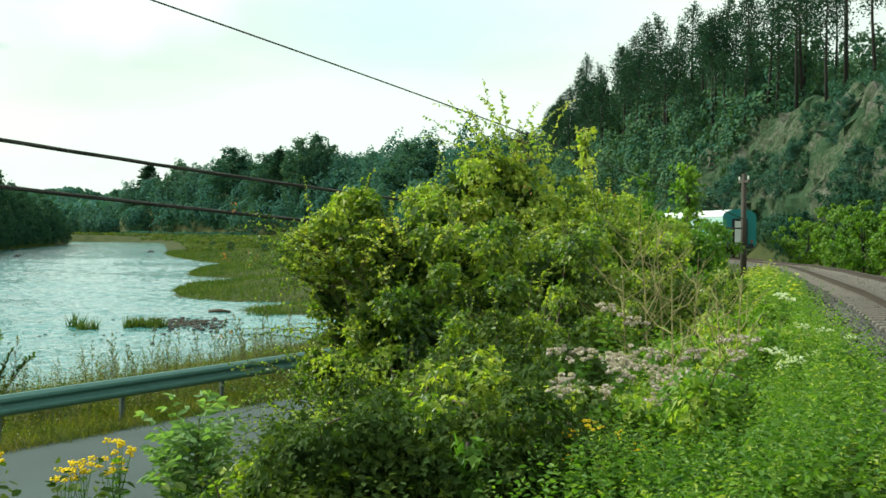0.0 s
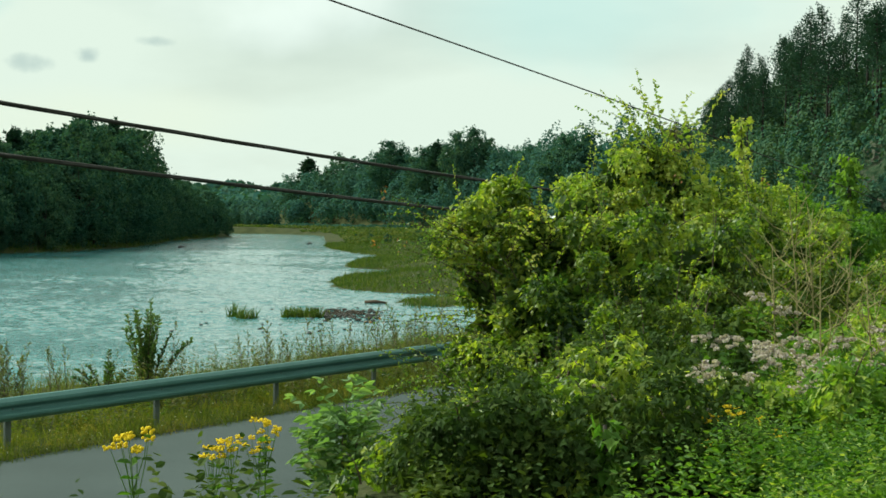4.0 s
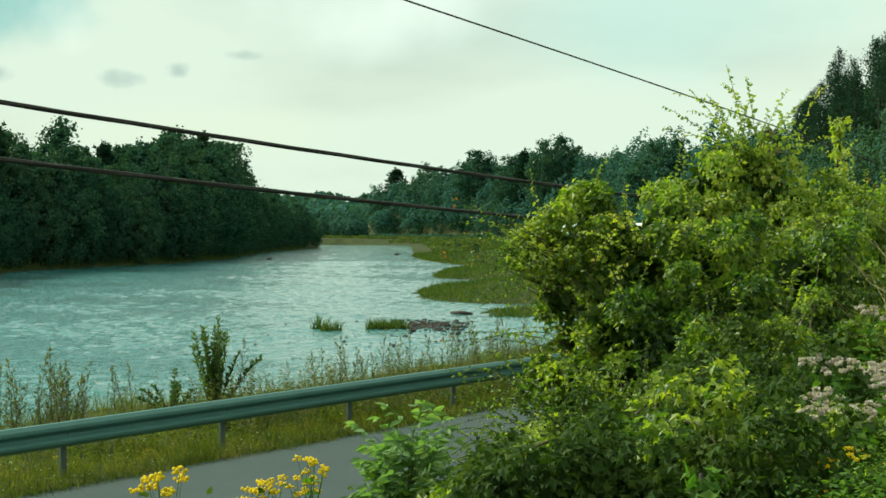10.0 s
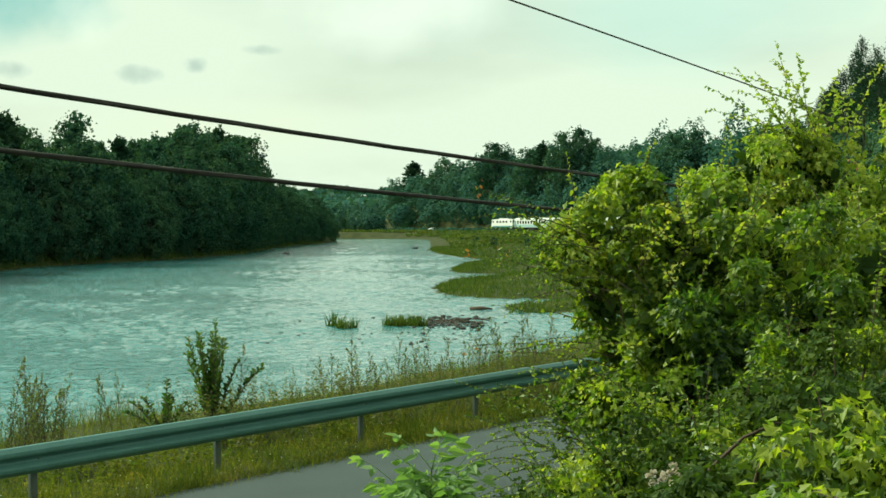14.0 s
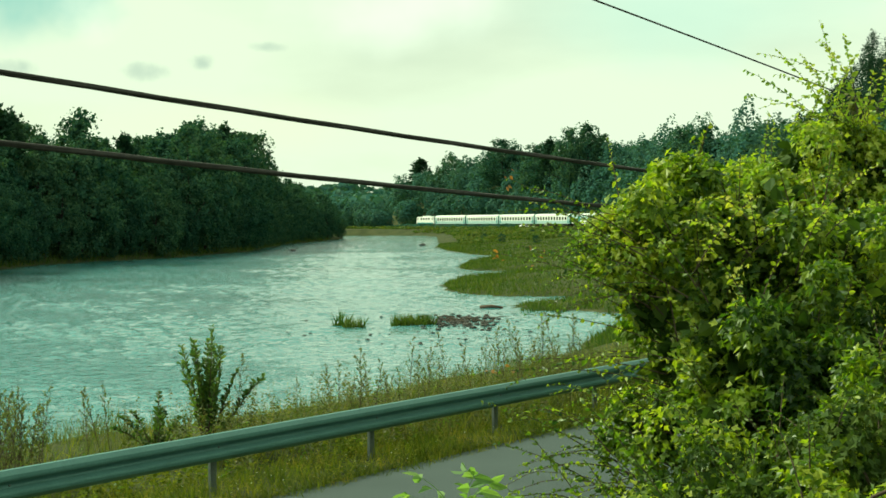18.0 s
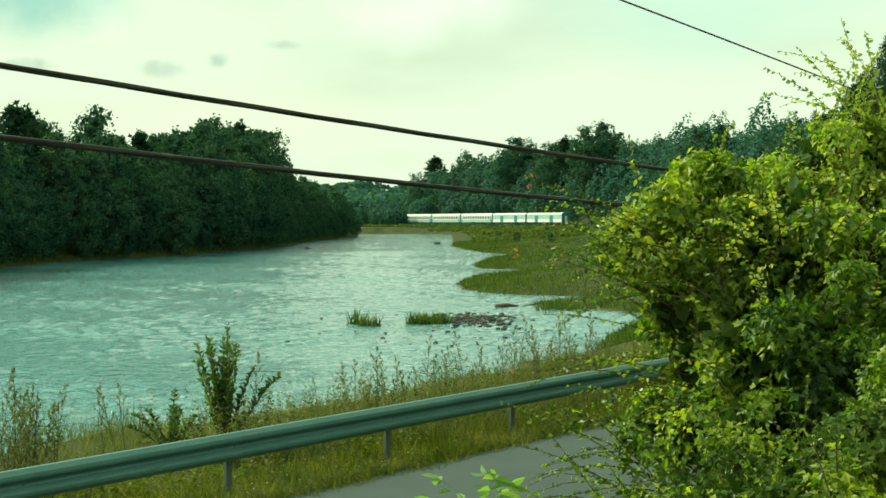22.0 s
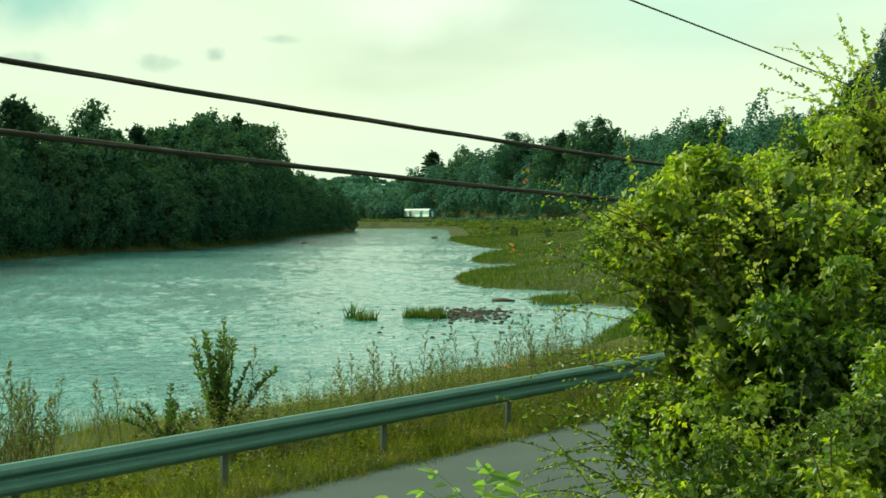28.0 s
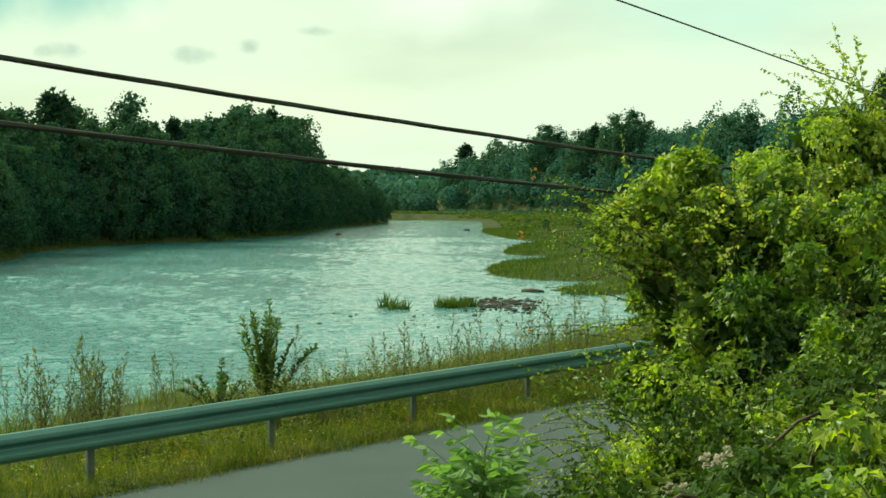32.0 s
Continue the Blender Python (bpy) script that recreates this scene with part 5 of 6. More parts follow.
bush("ivy_mound", "dark mound of lobed ivy-like leaves on the embankment", g, mound, 1100, 40, 0.07, M["leaf_dark"], (1.6, 7.0), 0.1, 20, M["leaf_bush"], 10, pale=0.2, pale_mat=M["leaf_bush"], stems=30, reach=(0.15, 0.4))
right = xy[bear >= 0.38]
cen = right[::34]
right = cen[g.integers(len(cen), size=3400)] + g.normal(size=(3400, 2)) * 0.17
weed_patch("flowering_weeds", "bright green leafy weeds among the flowers", g, right[:1700], 0.42, M["leaf_light"], 16, 0.068, 0.12, 0.8)
weed_patch("ferny_weeds", "fine feathery weeds among the flowers", g, right[1700:2800], 0.52, M["leaf_light"], 30, 0.042, 0.2, 0.45)
weed_patch("low_weeds", "low dark weeds filling the gaps between the flowers", g, xy[bear >= 0.38][::3], 0.24, M["leaf_dark"], 12, 0.06, 0.4)
weed_patch("pale_weeds", "tall yellow-green weeds among the flowers", g, right[2800:], 0.58, M["leaf_yellow"], 18, 0.045, 0.3, 0.6)
mound = []
for i in range(46):
    D = g.uniform(6.2, 14.5)
    x, y = D * g.uniform(0.4, 0.66), D - 2.4
    if nearest(TRACK, np.array([x]), np.array([y]))[0][0] > -2.6:
        continue
    r = g.uniform(0.2, 0.4)
    mound.append((x, y, gz(x, y) + r * g.uniform(0.3, 0.9), r, r, r))
bush("weed_mound", "mounds of bright green leafy weeds between the flowers and the track", g, mound, 620, 30, 0.075, M["leaf_light"], (5.0, 8.0), 0.09, 40, M["leaf_light"], 16, pale=0.3, pale_mat=M["leaf_yellow"], stems=40, reach=(0.2, 0.5))
weed_patch("shoulder_weeds", "bright green weeds and ferns beside the railway", g, off_track(np.stack([g.uniform(3.3, 15, 2600), g.uniform(7, 30, 2600)], 1)), 0.5, M["leaf_light"], 18, 0.07, 0.4, 0.7)
weed_patch("trackside_weeds", "tall yellow-green weeds between the bushes and the track", g, off_track(np.stack([g.uniform(9, 24, 1400), g.uniform(18, 60, 1400)], 1)), 0.7, M["leaf_yellow"], 11, 0.14)
ts = g.uniform(64, 110, 1500)
xy = np.array([beside_track(a, -b) for a, b in zip(ts, g.uniform(1.6, 4.2, 1500))])
weed_patch("ballast_edge_weeds", "bright green weeds growing up to the ballast", g, xy, 0.55, M["leaf_light"], 18, 0.065, 0.4, 0.7)
xy = road_frame(g.uniform(-10, 30, 260), g.uniform(-5, -0.5, 260))
weed_patch("verge_herbs", "small leafy herbs and clover on the verge", g, road_frame(g.uniform(-12, 30, 1500), g.uniform(-0.8, 0.9, 1500)), 0.28, M["verge"], 9, 0.045)
c = clumpy(g, 520, 4, 22, -3.0, -0.45, 60, 0.3)
weed_patch("thicket_herbs", "tangled brown and green herbs behind the guardrail", g, c, 0.95, M["weed_red"], 30, 0.06, 0.3)
c = clumpy(g, 420, -14, 12, -2.2, -0.4, 60, 0.3)
weed_patch("rail_herbs", "leafy yellow-green herbs behind the guardrail", g, c, 0.5, M["verge"], 22, 0.06, 0.35)
weed_patch("bank_herbs", "leafy herbs on the river bank", g, xy, 0.55, M["leaf_light"], 12, 0.07)


def spike_weed(rng, h, mat, leaf=0.035, branch=12):
    """A tall branching wild herb with small leaves."""
    paths = [[(0, 0, -0.05, 0.008), (0.02 * h, 0, h * 0.5, 0.006), (0, 0.03 * h, h, 0.002)]]
    lp, lf = [], []
    for i in range(branch):
        f = 0.2 + 0.75 * i / branch
        a = i * 2.4
        L = h * 0.32 * (1.05 - f)
        e = np.array((math.cos(a) * L * 0.55, math.sin(a) * L * 0.55, h * f + L * 0.8))
        paths.append([(0, 0, h * f, 0.004), (*(e * 0.5 + np.array((0, 0, h * f)) * 0.5), 0.003), (*e, 0.001)])
        for k in np.linspace(0.2, 1, 14):
            p = np.array((0, 0, h * f)) * (1 - k) + e * k
            lp.append(p)
            lf.append(rng.normal(size=3) + np.array((0, 0, 0.5)))
    V, F = tube(paths, 4)
    return mesh_of("stem", V, F, M["twig"]), leaf_mesh("leaves", lp, lf, rng.uniform(0.6, 1.5, len(lp)) * leaf, mat, rng)


def herb(meshes, name, label, category, group, m):
    root = thing(name, label, category, group, m=m)
    part("stem", meshes[0], root)
    part("leaves", meshes[1], root)
    for nm, me in meshes[2:]:
        part(nm, me, root)
    return root


SPIKES = [herb(spike_weed(g, h, M["herb"], 0.034), "wild_herb", "tall reddish-brown wild herb on the river bank", "weed", "wild herbs on the bank", pose(-6.1 + 0.25 * i, 19.3, gz(-6.1 + 0.25 * i, 19.3))) for i, h in enumerate((1.75, 1.5, 1.25))]
for i in range(26):
    x, y = -6.2 + g.normal() * 0.42, 19.4 + g.normal() * 0.35
    copy_thing(SPIKES[g.integers(3)], pose(x, y, gz(x, y), g.normal() * 7, g.normal() * 7, g.uniform(0, 360)) @ Matrix.Scale(g.uniform(0.75, 1.05), 4))
for i in range(60):
    x, y = road_frame(g.uniform(-8, 24), g.uniform(-3.5, -0.7))[0]
    copy_thing(SPIKES[g.integers(3)], pose(x, y, gz(x, y), g.normal() * 8, g.normal() * 8, g.uniform(0, 360)) @ Matrix.Scale(g.uniform(0.45, 0.95), 4))
for i in range(70):
    x, y = road_frame(g.uniform(8, 18), g.uniform(-3.0, -0.5))[0]
    copy_thing(SPIKES[g.integers(3)], pose(x, y, gz(x, y), g.normal() * 8, g.normal() * 8, g.uniform(0, 360)) @ Matrix.Scale(g.uniform(0.6, 0.95), 4))


def leafy_shrub(name, label, rng, x, y, h, leaf, stems, mat, lobes=11, splay=0.35):
    """Upright stems with pairs of smooth leaves, each stem a part."""
    root = thing(name, label, "shrub", m=pose(x, y, gz(x, y) - 0.03))
    for i in range(stems):
        a = i * 2.4 + rng.uniform(-0.4, 0.4)
        spl = splay * rng.uniform(0.3, 1.9) if i else 0.04
        hh = h * rng.uniform(0.7, 1.0) * (1 - 0.5 * spl) if i else h
        e = np.array((math.cos(a) * spl * h, math.sin(a) * spl * h, hh))
        V, F = tube([arch((rng.normal() * 0.04, rng.normal() * 0.04, 0), e, 0.12, 7, 0.014, 0.004)], 5)
        st = part("stem", mesh_of("stem", V, F, M["twig"], True), root)
        lp, lf, ls = [], [], []
        for f in np.linspace(0.25, 1.0, lobes):
            p = e * f + np.array((0, 0, 0.48 * f * (1 - f)))
            b = rng.uniform(0, 6)
            for k in range(2):
                w = b + k * math.pi
                lp.append(p)
                lf.append((math.cos(w), math.sin(w), 0.8 + rng.normal() * 0.4))
                ls.append(leaf * rng.uniform(0.75, 1.2) * (1.1 - 0.4 * f))
        part("leaves", leaf_mesh("leaves", lp, lf, np.array(ls), mat, rng, flat=0.45, width=0.75), st)
    return root


leafy_shrub("bank_shrub", "young dark green shrub with smooth leaves behind the guardrail", g, -3.95, 22.3, 1.9, 0.13, 16, M["leaf_shrub"], 30, 0.23)
leafy_shrub("bank_shrub", "low dark shrub with smooth leaves behind the guardrail", g, -4.6, 21.8, 1.0, 0.11, 9, M["leaf_shrub"], 18, 0.45)


def elder(rng, x, y, h, stems, leaf):
    """Sapling with feathered leaves of seven leaflets."""
    root = thing("elder_sapling", "young elder sapling with pale green feathered leaves", "sapling", m=pose(x, y, gz(x, y) - 0.03))
    for i in range(stems):
        a = i * 2.4
        hh = h * (1.0 if i == 0 else rng.uniform(0.72, 0.95))
        e = np.array((math.cos(a) * 0.2 * hh, math.sin(a) * 0.2 * hh, hh)) * (1 if i else np.array((0.2, 0.2, 1)))
        V, F = tube([arch((0, 0, 0), e, 0.06, 6, 0.016, 0.006)], 6)
        st = part("stem", mesh_of("stem", V, F, M["twig"], True), root)
        lp, lf, ls, rach = [], [], [], []
        for f in np.linspace(0.35, 1.0, 8):
            p = e * f + np.array((0, 0, 0.24 * f * (1 - f)))
            b = rng.uniform(0, 6)
            for k in range(3):
                w = b + k * 2.1
                d = np.array((math.cos(w) * 0.85, math.sin(w) * 0.85, 0.6 + rng.normal() * 0.25))
                L = leaf * 2.6 * rng.uniform(0.8, 1.15)
                rach.append(arch(p, p + d * L, 0.03, 4, 0.005, 0.002))
                sd = np.cross(d, (0, 0, 1))
                for m_, side in ((0.45, -1), (0.45, 1), (0.72, -1), (0.72, 1), (0.98, -1), (0.98, 1), (1.0, 0)):
                    lp.append(p + d * L * m_)
                    lf.append(sd * side * 0.9 + d * (0.7 if side else 1.0) + np.array((0, 0, -0.55)) + rng.normal(size=3) * 0.18)
                    ls.append(leaf * rng.uniform(0.85, 1.15))
        V, F = tube(rach, 4)
        part("leaf_stalk", mesh_of("leaf_stalk", V, F, M["leaf_elder"]), st)
        part("leaves", leaf_mesh("leaves", lp, lf, np.array(ls), M["leaf_elder"], rng, flat=0.45, width=0.72), st)
    return root


elder(g, -0.3, 10.5, 1.46, 6, 0.14)


def umbel_plant(rng, h, heads, spread, flower, size, count, leaf_mat, leaf=0.07, bead=False):
    """A stem that branches into flat flower heads."""
    paths, lp, lf, fp = [[(0, 0, -0.05, 0.008), (0.01, 0.01, h * 0.7, 0.006)]], [], [], []
    for i in range(heads):
        a, r = i * 2.4, spread * math.sqrt((i + 0.5) / heads)
        e = np.array((math.cos(a) * r, math.sin(a) * r, h * rng.uniform(0.9, 1.03)))
        paths.append([(0.01, 0.01, h * rng.uniform(0.5, 0.7), 0.004), (e[0] * 0.7, e[1] * 0.7, e[2] - 0.08, 0.003), (*e, 0.002)])
        for k in range(count):
            b = rng.uniform(0, 6.28)
            rr = size * math.sqrt(rng.uniform())
            fp.append(e + np.array((math.cos(b) * rr, math.sin(b) * rr, rng.uniform(0, 0.02) + 0.35 * (size - rr) * 0.6)))
    for f in np.linspace(0.1, 0.85, 9):
        a = f * 20
        for k in range(3):
            lp.append((0.01, 0.01, h * f))
            lf.append((math.cos(a + k * 2.1), math.sin(a + k * 2.1), 0.2))
    out = [mesh_of("stem", *tube(paths[:1], 5), M["leaf_light"]),
           leaf_mesh("leaves", lp, lf, rng.uniform(0.8, 1.5, len(lp)) * leaf, leaf_mat, rng, flat=0.7, width=0.8)]
    fp = np.array(fp)
    if bead:
        bm = bmesh.new()
        bmesh.ops.create_icosphere(bm, subdivisions=1, radius=0.011, matrix=Matrix.Diagonal((1, 1, 0.6, 1)))
        bv = np.array([v.co[:] for v in bm.verts])
        bf = np.array([[v.index for v in f.verts] for f in bm.faces])
        bm.free()
    for i in range(heads):
        p = fp[i * count:(i + 1) * count]
        out.append(("stalk", mesh_of("stalk", *tube([paths[i + 1]], 4), M["leaf_light"])))
        if bead:
            fl = mesh_of("flower_head", (p[:, None, :] + bv[None]).reshape(-1, 3), (bf[None] + (np.arange(len(p)) * len(bv))[:, None, None]).reshape(-1, 3), flower, True)
        else:
            fl = leaf_mesh("flower_head", p, rng.normal(size=p.shape) * 0.5 + np.array((0, 0, 0.7)), rng.uniform(0.6, 1.3, len(p)) * 0.022, flower, rng, QUAD, QUAD_F, 0.3)
        out.append(("flower_head", fl))
    return out


TANSY = [herb(umbel_plant(g, h, 9, 0.13, M["yellow"], 0.035, 13, M["leaf_light"], 0.07, True), "tansy_plant", "yellow tansy with flat clusters of button flowers", "flower", "yellow tansy plants", pose(-1.9 + 0.2 * i, 6.1, gz(-1.9, 6.1))) for i, h in enumerate((0.62, 0.5))]
for x, y, zt in ((-1.85, 6.2, 3.84), (-1.3, 6.1, 3.78), (-1.1, 6.05, 3.82), (-0.88, 6.1, 3.98), (-0.95, 6.2, 3.8), (2.1, 3.5, 4.36), (2.25, 3.55, 4.4), (2.38, 3.5, 4.34), (2.0, 3.3, 4.24), (2.5, 3.35, 4.28)):
    hgt = max(0.25, zt - gz(x, y))
    copy_thing(TANSY[0], pose(x, y, gz(x, y), g.normal() * 4, g.normal() * 4, g.uniform(0, 360)) @ Matrix.Scale(0.8 * hgt / 0.62, 4) @ Matrix.Diagonal((0.8, 0.8, 1.25, 1)))
HEMP = [herb(umbel_plant(g, h, 8, 0.16, M["pink"], 0.030, 64, M["leaf_light"], 0.12), "hemp_agrimony", "hemp agrimony with dusty pink flower heads", "flower", "pink flowering plants", pose(4.2 + 0.3 * i, 10.2, gz(4.2, 10.2))) for i, h in enumerate((0.9, 0.75))]
for i in range(64):
    y = g.uniform(3.6, 8.6)
    x = (y + 2.4) * g.uniform(0.31, 0.49)
    copy_thing(HEMP[g.integers(2)], pose(x, y, gz(x, y) - 0.03, g.normal() * 6, g.normal() * 6, g.uniform(0, 360)) @ Matrix.Scale(g.uniform(0.5, 0.85), 4))
for i in range(5):
    x, y = 1.5 + g.normal() * 0.25, 9.2 + g.normal() * 0.3
    copy_thing(HEMP[1], pose(x, y, gz(x, y) - 0.03, g.normal() * 6, g.normal() * 6, g.uniform(0, 360)) @ Matrix.Scale(g.uniform(0.7, 0.9), 4))
BEDSTRAW = herb(umbel_plant(g, 0.7, 12, 0.12, M["white"], 0.026, 9, M["leaf_light"], 0.07), "white_wildflower", "weed with sprays of small white flowers", "flower", "white wildflowers", pose(6.0, 9.6, gz(6.0, 9.6)))
for i in range(22):
    y = g.uniform(7.0, 15)
    x = 4.95 + 0.381 * y - g.uniform(2.6, 5.0)
    copy_thing(BEDSTRAW, pose(x, y, gz(x, y) - 0.03, g.normal() * 8, g.normal() * 8, g.uniform(0, 360)) @ Matrix.Scale(g.uniform(0.45, 0.75), 4))

for i in range(26):
    y = g.uniform(4.4, 8.4)
    x = (y + 2.4) * g.uniform(0.40, 0.58)
    copy_thing(BEDSTRAW, pose(x, y, gz(x, y) - 0.03, g.normal() * 8, g.normal() * 8, g.uniform(0, 360)) @ Matrix.Scale(g.uniform(0.45, 0.75), 4))


def dry_stalk(rng, h):
    paths = [[(0, 0, -0.05, 0.011), (0.03, 0.02, h * 0.5, 0.008), (0.02, 0, h, 0.003)]]
    for i in range(9):
        f = 0.3 + 0.6 * i / 9
        a = i * 2.4 + rng.uniform(-0.4, 0.4)
        L = h * 0.45 * (1.1 - f * 0.7)
        b = np.array((0.02, 0.01, h * f))
        e = b + np.array((math.cos(a) * L * 0.85, math.sin(a) * L * 0.85, L * 0.7))
        paths.append([(*b, 0.006), (*((b + e) / 2 + np.array((0, 0, -0.06))), 0.0045), (*e, 0.002)])
        e2 = e + np.array((math.cos(a + 1) * L * 0.25, math.sin(a + 1) * L * 0.25, L * 0.2))
        paths.append([(*((b + e) / 2), 0.0035), (*e2, 0.0016)])
    return [mesh_of("stalk", *tube(paths[:1], 5), M["dry"])] + [mesh_of("branch", *tube(paths[i:i + 2], 5), M["dry"]) for i in range(1, len(paths), 2)]


for i, (x, y, h) in enumerate(((4.75, 10.5, 1.95), (5.05, 10.8, 1.75), (4.4, 10.2, 1.5), (5.0, 9.9, 1.5), (4.2, 6.4, 1.2), (3.7, 6.2, 1.4), (4.6, 7.4, 1.3))):
    root = thing("dry_stalk", "dead straw-coloured branching weed stalk", "weed", "dry stalks", m=pose(x, y, gz(x, y), g.normal() * 5, g.normal() * 5, g.uniform(0, 360)))
    for k, me in enumerate(dry_stalk(g, h)):
        part("branch" if k else "stalk", me, root)


def vine_column(name, label, x, y, z1, r, mat, rng, leaf, n):
    """A pole wound round with leaves from the ground to z1."""
    z0 = gz(x, y)
    root = thing(name, label, "plant", m=pose(x, y, z0 - 0.1))
    h = z1 - z0
    V, F = tube([[(0, 0, 0, r * 0.25), (0.1 * r, 0, h * 0.5, r * 0.18), (0, 0, h, r * 0.08)]], 7)
    part("pole", mesh_of("pole", V, F, M["wood"], True), root)
    f = rng.uniform(0.1, 1.0, n)
    a = rng.uniform(0, 6.28, n)
    rr = r * (0.5 + 0.5 * np.sin(f * 17) ** 2) * (1.15 - 0.5 * f) * np.sqrt(rng.uniform(0.1, 1, n))
    C = np.stack([np.cos(a) * rr, np.sin(a) * rr, f * h], 1)
    D = np.stack([np.cos(a), np.sin(a), np.zeros(n)], 1)
    part("leaves", mesh_of("leaves", *shingled(C, D, 3, r * 0.22, leaf, rng), mat), root)
    return root


vine_column("vine_clad_post", "post thickly overgrown with bright green vine", 19.3, 52.6, 8.3, 0.6, M["leaf_light"], g, 0.26, 420)
vine_column("tall_climber", "thin pole with sparse climbing hop", 9.8, 32.6, 8.4, 0.26, M["leaf_yellow"], g, 0.2, 130)
vine_column("tall_climber", "slender reddish climber on a stick", 7.5, 30.0, 8.0, 0.24, M["weed_red"], g, 0.18, 110)
vine_column("tall_climber", "slender climbing plant beside the line", 15.8, 47.0, 7.7, 0.36, M["leaf_light"], g, 0.22, 150)
vine_column("hop_shoot", "young green hop shoot with curling tip", 1.35, 3.2, 4.45, 0.14, M["leaf_light"], g, 0.11, 60)


# ---- shallows: gravel bar, tufts, driftwood ----
def stone_mesh(rng):
    bm = bmesh.new()
    bmesh.ops.create_icosphere(bm, subdivisions=1, radius=1.0)
    for v in bm.verts:
        v.co *= rng.uniform(0.8, 1.15)
    for v in bm.verts:
        v.co.z *= 0.55
    return from_bm("stone", bm, M["gravel"])


g = np.random.default_rng(51)
bar = thing("gravel_bar", "low gravel bar with driftwood in the shallow water", "gravel bar", m=pose(-0.5, 82.5, 0))
st = [stone_mesh(g) for _ in range(4)]
for i in range(170):
    x, y = float(np.clip(g.normal() * 1.1, -2.2, 2.2)), g.normal() * 2.6
    k = g.uniform(0.06, 0.24)
    part("stone", st[i % 4], bar, m=pose(x, y, 0.02, 0, 0, g.uniform(0, 360)) @ Matrix.Scale(k, 4))
for i in range(70):
    x, y = g.uniform(-9, 4), g.uniform(-16, 8)
    part("stone", st[i % 4], bar, m=pose(x, y, 0.0, 0, 0, g.uniform(0, 360)) @ Matrix.Scale(g.uniform(0.05, 0.14), 4))
paths = []
for i in range(26):
    a = np.array((g.normal() * 0.9 + 0.3, g.normal() * 1.0, 0.06))
    e = a + np.array((g.uniform(-0.8, 0.8), g.uniform(-0.4, 0.4), g.uniform(0.0, 0.28)))
    paths.append(arch(a, e, 0.06, 4, 0.03, 0.008))
for p in paths:
    part("driftwood", mesh_of("driftwood", *tube([p], 5), M["twig"]), bar)


def tuft(label, x, y, r, h, n):
    a, rr = g.uniform(0, 6.28, n), r * np.sqrt(g.uniform(0, 1, n))
    C = np.stack([x + np.cos(a) * rr * 1.6, y + np.sin(a) * rr, np.full(n, -0.05)], 1)
    F_ = g.normal(size=(n, 3)) * 0.3 + np.array((0, 0, 1.0))
    V, f = leaves(C, F_, g.uniform(0.5, 1.1, n) * h, BLADE, BLADE_F, g, 0.0, 0.12)
    return tagged(new("grass_tuft", mesh_of("grass_tuft", V, f, M["meadow"])), label, "grass", "tufts in the water")


tuft("olive grass tuft standing in the shallow water", -2.9, 80.5, 0.75, 0.75, 420)
tuft("small grass tuft standing in the river", -5.9, 79, 0.36, 0.75, 90)
tuft("thin grass tuft standing in the river", -6.7, 80.6, 0.3, 1.0, 40)
tuft("low grass tuft near the gravel bar", 4.6, 92, 0.9, 0.6, 240)
V, F = tube([[(0.8, 95.0, 0.06, 0.12), (1.5, 94.8, 0.1, 0.15), (2.2, 94.5, 0.05, 0.08)]], 7)
tagged(new("floating_log", mesh_of("floating_log", V, F, M["twig"], True)), "dark log lying in the shallow water", "log")
for x, y, k in ((-8.9, 321, 0.8), (-31, 274, 0.7)):
    tagged(new("river_rock", st[0]), "dark rock showing above the river", "rock", "river rocks").matrix_basis = pose(x, y, 0.05) @ Matrix.Scale(k, 4)


# loose stones on the ballast where the line passes nearest
OCTA = np.array([(1, 0, 0), (0, 1, 0), (-1, 0, 0), (0, -1, 0), (0, 0, 0.8), (0, 0, -0.8)])
OCTA_F = np.array([(0, 1, 4), (1, 2, 4), (2, 3, 4), (3, 0, 4), (1, 0, 5), (2, 1, 5), (3, 2, 5), (0, 3, 5)])
n = 9000
ts, to = g.uniform(70, 112, n), g.uniform(-2.1, 2.1, n)
C = np.array([(*beside_track(a, b), 0.0) for a, b in zip(ts, to)]) + np.array((1, 1, 0)) * g.normal(size=(n, 3)) * 0.2
C[:, 2] = np.interp(C[:, 1], *TRACK_Z) + 0.2 - np.clip(np.abs(to) - 1.4, 0, 1) * 0.4
sc = g.uniform(0.03, 0.065, n)[:, None, None] * g.uniform(0.7, 1.3, (n, 6, 1))
tagged(new("ballast_stones", mesh_of("ballast_stones", (C[:, None, :] + OCTA[None] * sc).reshape(-1, 3), (OCTA_F[None] + (np.arange(n) * 6)[:, None, None]).reshape(-1, 3), M["gravel"])), "loose grey stones of the track ballast", "stones", kind="stuff")


